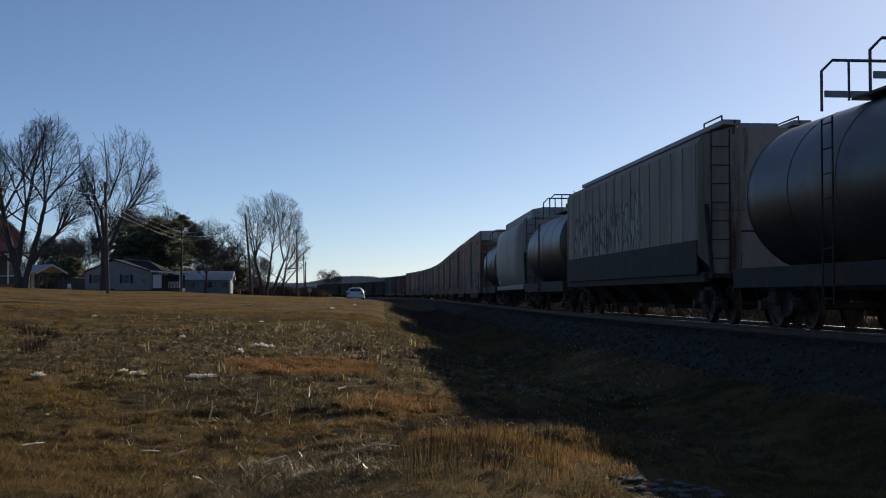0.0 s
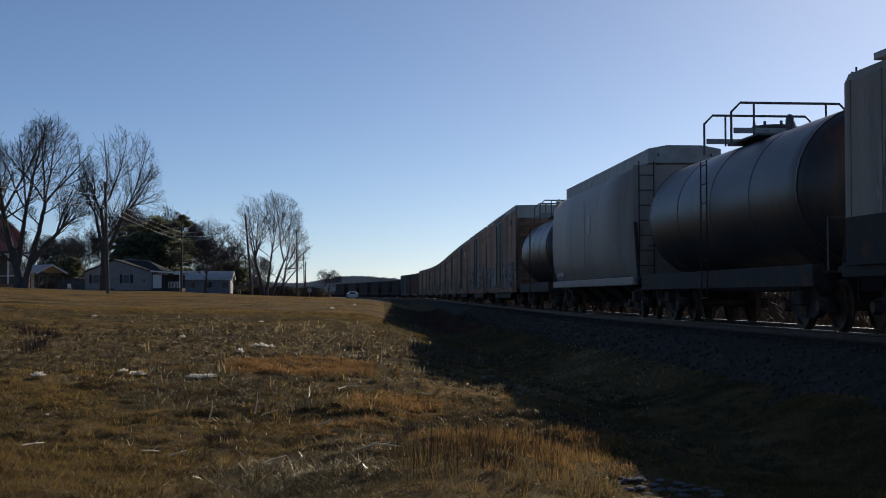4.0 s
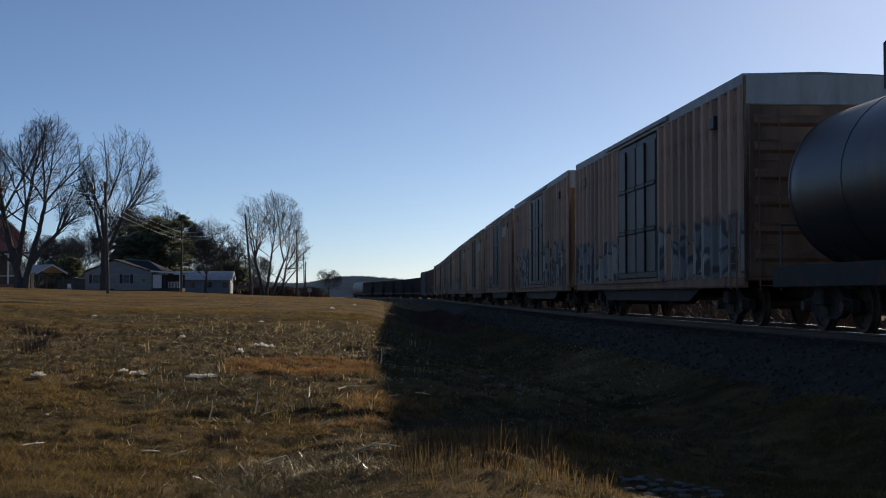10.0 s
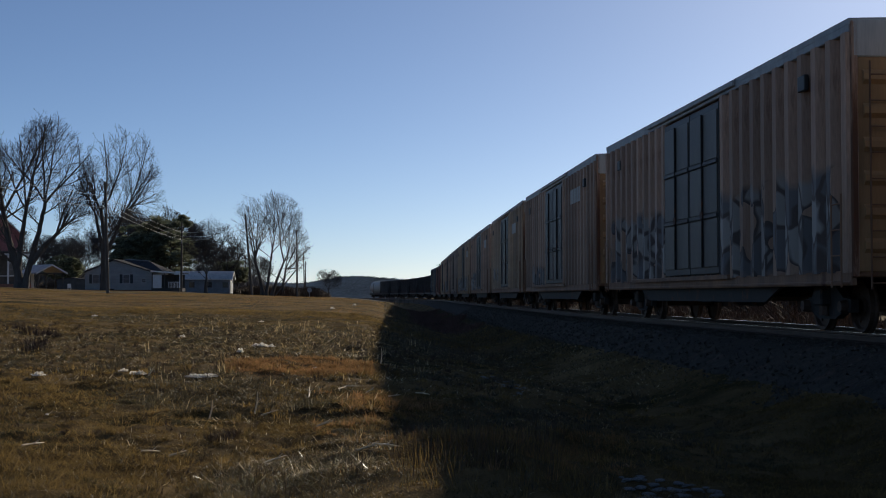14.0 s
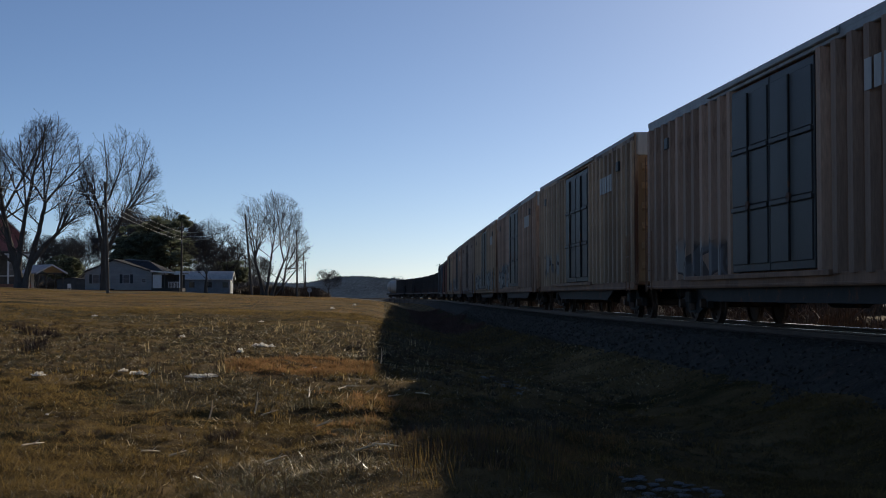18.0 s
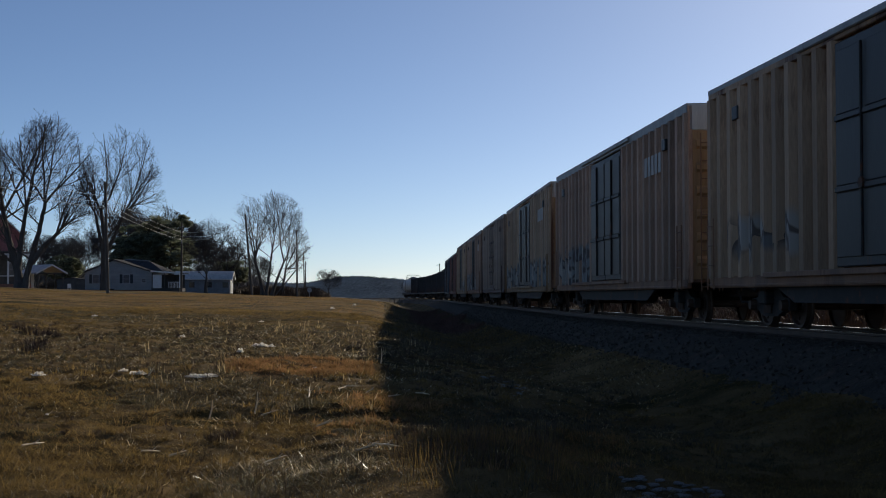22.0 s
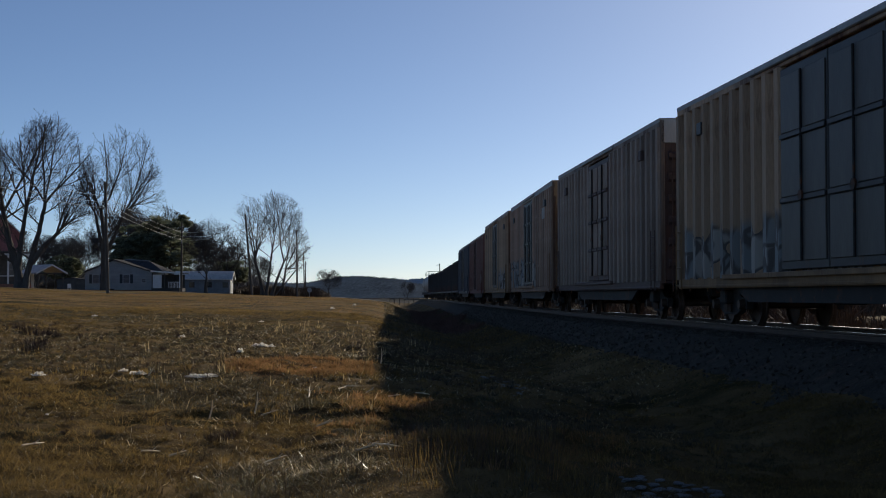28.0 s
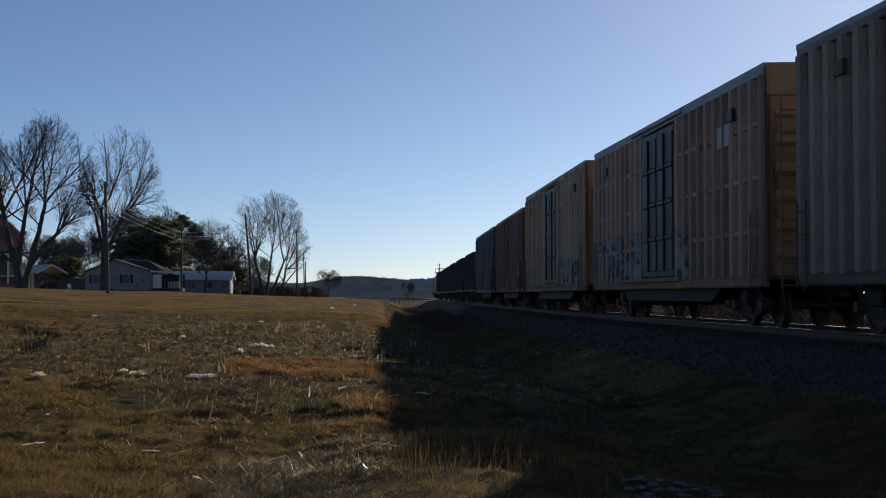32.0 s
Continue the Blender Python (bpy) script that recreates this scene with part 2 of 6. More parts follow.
# wire colour lightened: its glint in the sun is painted in
m_wire = mat("glint_paled_wire", (0.42, 0.41, 0.39), 0.6, 0.0, 0.1, 2, 20, 0.0, spec=0.4)
# siding albedo raised to hold the haze over the yard
m_siding = mat("grey_blue_siding", (0.31, 0.335, 0.345), 0.7, 0, 0.12, 1.5, 20, 0.1, per_piece=0.06)
m_whitewood = mat("white_trim_paint", (0.78, 0.78, 0.76), 0.6, 0, 0.08, 3, 30, 0.05)
m_shingle = mat("grey_shingles", (0.06, 0.06, 0.065), 0.95, 0, 0.3, 3, 30, 0.3, per_piece=0.2, spec=0.05)
m_metalroof = mat("pale_metal_roof", (0.55, 0.54, 0.52), 0.8, 0.0, 0.15, 1.5, 30, 0.05, (0.18, 0.15, 0.12), 0.12, spec=0.15)
# red paled so that its colour carries the distance haze
m_redroof = mat("haze_paled_red_boards", (0.48, 0.19, 0.18), 0.8, 0, 0.2, 2, 30, 0.15, per_piece=0.1)
m_darkwall = mat("dark_board_wall", (0.09, 0.085, 0.08), 0.85, 0, 0.3, 2, 30, 0.2, per_piece=0.15)
m_brick = mat("red_brown_brick", (0.28, 0.13, 0.09), 0.9, 0, 0.3, 4, 30, 0.3, per_piece=0.2)
m_glass = mat("window_glass", (0.03, 0.035, 0.04), 0.08, 0, 0.1, 2, 20, 0.0, spec=0.6)
m_shutter = mat("dark_shutter", (0.04, 0.05, 0.06), 0.7, 0, 0.2, 4, 30, 0.1)
m_wintrim = mat("grey_window_trim", (0.36, 0.37, 0.38), 0.6, 0, 0.1, 3, 30, 0.05)
m_shedwall = mat("slate_blue_boards", (0.18, 0.20, 0.22), 0.75, 0, 0.2, 2, 30, 0.15)
# house panes: paler and rougher than m_glass
m_pane = mat("pale_window_glass", (0.13, 0.135, 0.14), 0.35, 0, 0.2, 3, 20, 0.0, spec=0.3)
m_carpaint = mat("white_car_paint", (0.72, 0.73, 0.75), 0.25, 0, 0.05, 2, 20, 0.0, spec=0.6)
m_rubber = mat("tyre_rubber", (0.025, 0.025, 0.025), 0.85, 0, 0.2, 6, 40, 0.1)
m_taillight = mat("red_tail_light", (0.35, 0.01, 0.01), 0.3, 0, 0.1, 6, 40, 0.0)
m_plastic = mat("white_plastic_scrap", (0.92, 0.89, 0.83), 0.4, 0, 0.06, 8, 40, 0.2, thin=0.75)
# bright base colour stands in for backlit highlights on the wood
m_stick = mat("glint_bright_dead_wood", (0.74, 0.57, 0.34), 0.5, 0, 0.3, 6, 40, 0.2)
m_weed = mat("dead_weed_stems", (0.10, 0.065, 0.04), 0.9, 0, 0.35, 4, 30, 0.0, per_piece=0.4, island=True)
m_rusty = mat("reddish_dead_stems", (0.15, 0.085, 0.065), 0.9, 0, 0.35, 2, 30, 0.0, per_piece=0.5, island=True)
# base colour paled: the haze over the rise is painted in
m_wood_far = mat("haze_paled_far_woods", (0.32, 0.32, 0.31), 0.95, 0, 0.2, 0.05, 0.6, 0.0, per_piece=0.1, island=True)
# woods behind the houses, lightened in base colour for haze
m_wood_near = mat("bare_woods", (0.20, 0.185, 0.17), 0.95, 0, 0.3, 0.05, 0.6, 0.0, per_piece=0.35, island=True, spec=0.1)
# blue-grey distance haze painted into the hill's own colour
m_hill = mat("haze_blue_hill_woods", (0.36, 0.42, 0.50), 1.0, 0, 0.2, 0.01, 0.15, 0.0, spec=0.0)
m_sign = mat("unpainted_sign_metal", (0.32, 0.32, 0.32), 0.6, 0.2, 0.1, 4, 30, 0.0)


# ---- mesh helpers ----
class Shape:
    """Vertices and faces gathered for one mesh."""

    def __init__(self):
        self.v, self.f, self.n = [], [], 0

    def add(self, verts, faces):
        n = self.n
        self.v.extend(verts)
        self.f.extend([tuple(i + n for i in fc) for fc in faces])
        self.n += len(verts)
        return self

    def box(self, c, s, b=0.0, m=None):
        """A box with centre c, size s and chamfered edges b, turned by m."""
        hx, hy, hz = s[0] / 2, s[1] / 2, s[2] / 2
        if b <= 0:
            vs = [(x * hx, y * hy, z * hz) for x in (-1, 1) for y in (-1, 1) for z in (-1, 1)]
            fs = [(0, 1, 3, 2), (4, 6, 7, 5), (0, 4, 5, 1), (2, 3, 7, 6), (0, 2, 6, 4), (1, 5, 7, 3)]
        else:
            b = min(b, hx * 0.9, hy * 0.9, hz * 0.9)
            vs, key = [], {}
            for x in (-1, 1):
                for y in (-1, 1):
                    for z in (-1, 1):
                        for k in range(3):
                            p = [x * (hx - b), y * (hy - b), z * (hz - b)]
                            p[k] = (x * hx, y * hy, z * hz)[k]
                            key[(x, y, z, k)] = len(vs)
                            vs.append(tuple(p))
            fs = []
            o = (-1, 1)
            for k in range(3):
                a, d = [(1, 2), (2, 0), (0, 1)][k]
                for e in o:
                    q = []
                    for sa, sd in ((-1, -1), (1, -1), (1, 1), (-1, 1)):
                        t = [0, 0, 0]
                        t[k], t[a], t[d] = e, sa, sd
                        q.append(key[(*t, k)])
                    fs.append(tuple(q) if e > 0 else tuple(reversed(q)))
                for sa in o:
                    for sd in o:
                        q = []
                        for e, kk in ((-1, a), (1, a), (1, d), (-1, d)):
                            t = [0, 0, 0]
                            t[k], t[a], t[d] = e, sa, sd
                            q.append(key[(*t, kk)])
                        fs.append(tuple(q) if sa * sd < 0 else tuple(reversed(q)))
            for x in o:
                for y in o:
                    for z in o:
                        q = [key[(x, y, z, k)] for k in range(3)]
                        fs.append(tuple(q) if x * y * z > 0 else tuple(reversed(q)))
        c = Vector(c)
        if m is None:
            vs = [(p[0] + c[0], p[1] + c[1], p[2] + c[2]) for p in vs]
        else:
            vs = [tuple(c + m @ Vector(p)) for p in vs]
        return self.add(vs, fs)

    def tube(self, pts, radii, sides=8, cap=True):
        """A tube along points, with a radius at each."""
        pts = [Vector(p) for p in pts]
        if not isinstance(radii, (list, tuple)):
            radii = [radii] * len(pts)
        vs, fs = [], []
        for i, p in enumerate(pts):
            d = (pts[min(i + 1, len(pts) - 1)] - pts[max(i - 1, 0)]).normalized()
            if i == 0:
                a = d.orthogonal().normalized() if abs(d.z) > 0.99 else d.cross(Vector((0, 0, 1))).normalized()
            else:
                a = (a - d * a.dot(d)).normalized()
            e = d.cross(a)
            for k in range(sides):
                w = 2 * math.pi * k / sides
                vs.append(tuple(p + (a * math.cos(w) + e * math.sin(w)) * radii[i]))
        for i in range(len(pts) - 1):
            for k in range(sides):
                k2 = (k + 1) % sides
                fs.append((i * sides + k, i * sides + k2, (i + 1) * sides + k2, (i + 1) * sides + k))
        if cap:
            fs.append(tuple(range(sides)))
            fs.append(tuple(reversed(range((len(pts) - 1) * sides, len(pts) * sides))))
        return self.add(vs, fs)

    def loft(self, rings, closed=True, caps=True):
        """Skin through rings of equal length."""
        n = len(rings[0])
        vs = [tuple(p) for r in rings for p in r]
        fs = []
        for i in range(len(rings) - 1):
            for k in range(n if closed else n - 1):
                k2 = (k + 1) % n
                fs.append((i * n + k, i * n + k2, (i + 1) * n + k2, (i + 1) * n + k))
        if caps and closed:
            fs.append(tuple(reversed(range(n))))
            fs.append(tuple(range((len(rings) - 1) * n, len(rings) * n)))
        return self.add(vs, fs)

    def mesh(self, name, material, smooth=False):
        me = bpy.data.meshes.new(name)
        me.from_pydata(self.v, [], self.f)
        me.materials.append(material)
        if smooth:
            me.shade_smooth()
        me.update()
        return me


def part(name, shape, material, parent=None, label="", at=None, smooth=False):
    """Links a shape as one mesh object under a thing or a part."""
    me = shape if isinstance(shape, bpy.types.Mesh) else shape.mesh(name, material, smooth)
    ob = new(name, me)
    if parent is not None:
        ob.parent = parent
    if at is not None:
        ob.matrix_basis = at
    if label:
        ob["label"] = label
    return ob


def thing(name, at, label, category, group="", kind=""):
    ob = new(name)
    ob.empty_display_size = 0.2
    ob.matrix_basis = at
    return tagged(ob, label, category, group, kind)


def smoothstep(a, b, x):
    t = np.clip((np.asarray(x, float) - a) / (b - a), 0, 1)
    return t * t * (3 - 2 * t)


# ---- the line of the track ----
# sideways lean of the near side of the train, metres a metre, at distances from the camera
KNOT = [-80, 20, 60, 110, 160, 200, 240, 280, 320, 380, 460, 900]
LEAN = [-0.2412, -0.1011, -0.042, -0.0365, -0.0275, -0.0485, -0.0983, -0.1599, -0.2155, -0.3031, -0.4332, -1.1492]
ty = np.arange(-320.0, 900.0, 0.5)
tx = np.concatenate([[0], np.cumsum((np.interp(ty, KNOT, LEAN)[1:] + np.interp(ty, KNOT, LEAN)[:-1]) * 0.25)])
tx += 6.668 - np.interp(20, ty, tx)
ts = np.concatenate([[0], np.cumsum(np.hypot(np.diff(tx), np.diff(ty)))])
ts += 5 - np.interp(5, ty, ts)
HALF = 1.6


def side_x(y):
    return np.interp(y, ty, tx)


def on_track(s, lateral=0.0):
    """Place and heading on the centre line at the arc s; lateral is to the left of the way to the distance."""
    y = float(np.interp(s, ts, ty))
    x = float(np.interp(s, ts, tx))
    k = float(np.interp(y, KNOT, LEAN))
    h = math.atan2(1, k)
    d = HALF - lateral
    return x + d * math.sin(h), y - d * math.cos(h), h


def track_pose(s, half_base):
    """Pose of a vehicle whose trucks stand half_base before and behind s."""
    x0, y0, _ = on_track(s - half_base)
    x1, y1, _ = on_track(s + half_base)
    return pose((x0 + x1) / 2, (y0 + y1) / 2, 0, 0, 0, math.degrees(math.atan2(y1 - y0, x1 - x0)))


# ---- ground ----
lattice = np.random.RandomState(77).uniform(-1, 1, (256, 256))


def value_noise(x, y, size):
    """Smooth random heights between -1 and 1 on a lattice of the given size."""
    u, v = np.asarray(x, float) / size, np.asarray(y, float) / size
    i, j = np.floor(u).astype(int), np.floor(v).astype(int)
    a, b = u - i, v - j
    a, b = a * a * (3 - 2 * a), b * b * (3 - 2 * b)
    i0, i1, j0, j1 = i % 256, (i + 1) % 256, j % 256, (j + 1) % 256
    return (lattice[i0, j0] * (1 - a) + lattice[i1, j0] * a) * (1 - b) + (lattice[i0, j1] * (1 - a) + lattice[i1, j1] * a) * b


def ground_z(x, y):
    x, y = np.asarray(x, float), np.asarray(y, float)
    d = np.hypot(x, y)
    bear = np.where(y > 3, x / np.maximum(y, 3), np.where(x < 0, -0.4, 0.1))
    b = np.clip(784 + 2337 * bear, -100, 1600)
    e100 = np.interp(b, [0, 200, 400, 600, 690, 784], [0.38, 0.08, 0.03, -0.2, -0.55, -0.85])
    e170 = np.interp(b, [0, 150, 300, 430, 560, 640, 720], [1.0, 0.62, 0.5, 0.1, -0.3, -0.9, -1.1])
    near = -1.6 + (1.6 + e100) * np.clip((d - 12) / 88, 0, 1) ** 0.9
    far = e100 + (e170 - e100) * smoothstep(100, 165, d)
    z = np.where(d < 100, near, far) + 0.65
    lat = side_x(np.clip(y, -319, 899)) + HALF - x          # metres to the left of the centre line
    bed = np.interp(np.abs(lat), [0, 2.3, 3.2, 3.7, 4.3, 5.2, 6.2], [-0.6, -0.6, -0.66, -0.84, -1.06, -1.25, -1.2])
    bed_r = np.interp(np.abs(lat), [0, 2.3, 3.6, 4.4, 7.0], [-0.6, -0.6, -1.02, -1.02, -0.75])
    wgt = smoothstep(4.6, 9.0, lat)
    zl = bed * (1 - wgt) + z * wgt
    zr = bed_r + 0.2 * smoothstep(8, 60, -lat)
    out = np.where(lat > 0, zl, zr) + 0.2 * np.exp(-((x - 0.1) / 1.1) ** 2 - ((y - 11.4) / 2.8) ** 2)
    w = smoothstep(2.6, 4.5, np.abs(lat))
    fade = np.clip(45 / np.maximum(d, 1), 0.0, 1) ** 2
    lump = 0.07 * value_noise(x, y, 1.9) + 0.05 * value_noise(x + 31, y, 0.7) * fade + 0.05 * np.maximum(0, value_noise(x, y + 57, 0.42)) * fade + 0.04 * np.maximum(0, value_noise(x + 11, y, 0.26)) * fade
    return out + lump * w * np.clip(60 / np.maximum(d, 1), 0.1, 1)


def gz(x, y):
    return float(ground_z(x, y))


# patches of the sward: place, half widths, and gold (+) or olive (-)
SWARD = [(-2.6, 24.5, 1.5, 2.2, 1.5), (-0.6, 18.0, 0.6, 2.0, 1.0), (-3.4, 12.0, 0.8, 1.6, 0.9), (-5.7, 20.0, 1.3, 2.5, 0.8), (0.5, 13.2, 0.9, 2.6, 0.7),
         (-3.4, 36.0, 3.4, 8.0, -1.5), (-9.0, 47.0, 3.2, 5.5, -1.1), (-1.1, 11.5, 0.8, 1.2, -1.3), (-9.4, 31.5, 1.0, 2.0, -1.5), (-3.4, 18.0, 1.2, 1.5, -0.8),
         (-1.6, 15.5, 0.9, 1.4, 0.6), (-4.4, 28.5, 1.6, 2.0, -0.7)]


def sward(x, y):
    """Gold above zero, olive below: where each kind of grass stands."""
    out = 0.55 * value_noise(x, y, 4.1) + 0.4 * value_noise(x, y + 40, 1.6) + 0.25 * value_noise(x + 3, y, 0.6)
    for cx, cy, rx, ry, k in SWARD:
        out = out + k * np.exp(-(((x - cx) / rx) ** 2 + ((y - cy) / ry) ** 2) ** 1.5)
    return out + 0.9 * smoothstep(50, 60, y)


def spaced(fine_lo, fine_hi, step, end, ratio=1.16):
    core = list(np.arange(fine_lo, fine_hi, step))
    up, p, st = [], fine_hi, step
    while p < end:
        up.append(p)
        st *= ratio
        p += st
    dn, p, st = [], fine_lo, step
    while p > -end:
        st *= ratio
        p -= st
        dn.append(p)
    return np.array(list(reversed(dn)) + core + up)


def grid_mesh(name, xs, ys, zs, material):
    nx, ny = len(xs), len(ys)
    gx, gy = np.meshgrid(xs, ys)
    co = np.stack([gx, gy, zs], -1).reshape(-1, 3)
    i = np.arange(nx * ny).reshape(ny, nx)
    q = np.stack([i[:-1, :-1], i[:-1, 1:], i[1:, 1:], i[1:, :-1]], -1).reshape(-1, 4)
    me = bpy.data.meshes.new(name)
    me.from_pydata(co.tolist(), [], q.tolist())
    me.materials.append(material)
    me.shade_smooth()
    return me


gxs, gys = spaced(-7, 6, 0.12, 4000, 1.05), spaced(8, 26, 0.11, 4000, 1.028)
ground = tagged(new("ground", grid_mesh("ground", gxs, gys, ground_z(*np.meshgrid(gxs, gys)), m_soil)),
                "uneven winter turf of orange-brown dormant grass", "ground", kind="structure")


# ---- railway track ----
def strip(s0, s1, step, profile):
    rings = []
    for s in np.arange(s0, s1, step):
        rings.append([(*on_track(s, lat)[:2], z) for lat, z in profile])
    return Shape().loft(rings, closed=True, caps=True)


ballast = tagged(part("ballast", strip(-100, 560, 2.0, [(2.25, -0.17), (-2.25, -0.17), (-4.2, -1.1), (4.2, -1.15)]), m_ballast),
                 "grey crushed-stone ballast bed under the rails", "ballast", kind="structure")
RAIL = [(-0.075, -0.17), (0.075, -0.17), (0.07, -0.155), (0.012, -0.13), (0.012, -0.04), (0.036, -0.03), (0.036, 0.0), (-0.036, 0.0),
        (-0.036, -0.03), (-0.012, -0.04), (-0.012, -0.13), (-0.07, -0.155)]
for side in (1, -1):
    r = tagged(part("rail", strip(-100, 560, 2.0, [(side * 0.755 + a, z) for a, z in RAIL]), m_wheel),
               "rusty steel rail with a shiny running surface", "rail", group="rails of the track", kind="structure")
    part("railhead", strip(-100, 560, 2.0, [(side * 0.755 + a, z) for a, z in ((-0.03, 0.0005), (0.03, 0.0005), (0.03, 0.004), (-0.03, 0.004))]),
         m_tread, r, "polished running surface")


# ---- rolling stock ----
def truck(parent, x):
    """A two-axle freight truck: frames, bolster, springs; its wheelsets are returned to be rolled."""
    tk = part("truck", Shape().box((0, 0, 0.62), (0.4, 2.5, 0.3), 0.03), m_frame, parent, "black cast-steel freight truck", pose(x, 0, 0))
    for sy in (1, -1):
        sh = Shape()
        y = sy * 1.0
        sh.loft([[(px, y + w, pz) for px, pz in ((-1.1, 0.36), (-1.1, 0.58), (-0.75, 0.62), (-0.35, 0.86), (0.35, 0.86), (0.75, 0.62), (1.1, 0.58),
                                               (1.1, 0.36), (0.8, 0.38), (0.4, 0.24), (-0.4, 0.24), (-0.8, 0.38))] for w in (-0.07, 0.07)])
        part("side_frame", sh, m_frame, tk)
        part("spring", Shape().tube([(0, y + sy * 0.1, 0.3), (0, y + sy * 0.1, 0.56)], 0.11, 8), m_wheel, tk)
        for k in (-0.89, 0.89):
            part("axle_box", Shape().tube([(k, y + sy * 0.05, 0.46), (k, y + sy * 0.19, 0.46)], [0.13, 0.1], 10), m_wheel, tk)
    out = []
    for k in (-0.89, 0.89):
        w = Shape()
        for sy in (1, -1):
            prof = [(0.0, 0.14), (0.02, 0.46), (0.0, 0.49), (-0.035, 0.49), (-0.04, 0.455), (0.10, 0.45), (0.10, 0.39), (0.05, 0.36), (0.05, 0.16), (0.09, 0.12)]
            rings = [[(r * math.cos(a), sy * (0.7175 + o), r * math.sin(a)) for a in np.linspace(0, 2 * math.pi, 20, endpoint=False)] for o, r in prof]
            w.loft(rings)
            for q in range(3):      # plate holes show the roll
                a = q * 2.094
                w.tube([(0.27 * math.cos(a), sy * 0.76, 0.27 * math.sin(a)), (0.27 * math.cos(a), sy * 0.79, 0.27 * math.sin(a))], 0.04, 6)
        w.tube([(0, -0.75, 0), (0, 0.75, 0)], 0.09, 10)
        ws = part("wheelset", w, m_wheel, tk, "", pose(k, 0, 0.46))
        out.append(ws)
    return out


def coupler(parent, x, sx):
    sh = Shape().box((x + sx * 0.25, 0, 0.86), (0.9, 0.16, 0.2), 0.03).box((x + sx * 0.68, 0.06, 0.86), (0.26, 0.3, 0.28), 0.06)
    part("coupler", sh, m_frame, parent)
    part("air_hose", Shape().tube([(x + sx * 0.1, 0.35, 0.75), (x + sx * 0.35, 0.33, 0.5), (x + sx * 0.7, 0.2, 0.5)], 0.03, 6), m_rubber, parent)


def ladder(parent, x, y, z0, z1, face, w=0.42, step=0.42, paint=None):
    """A ladder of rungs on two stiles; face gives the way it spreads: 'x' along the side, 'y' across an end."""
    sh = Shape()
    for k in (-w / 2, w / 2):
        a = (x + k, y, z0) if face == "x" else (x, y + k, z0)
        sh.tube([a, (a[0], a[1], z1)], 0.018, 6)
    z = z0 + 0.1
    while z < z1:
        a, b = ((x - w / 2, y, z), (x + w / 2, y, z)) if face == "x" else ((x, y - w / 2, z), (x, y + w / 2, z))
        sh.tube([a, b], 0.014, 6)
        z += step
    part("ladder", sh, paint or m_frame, parent)


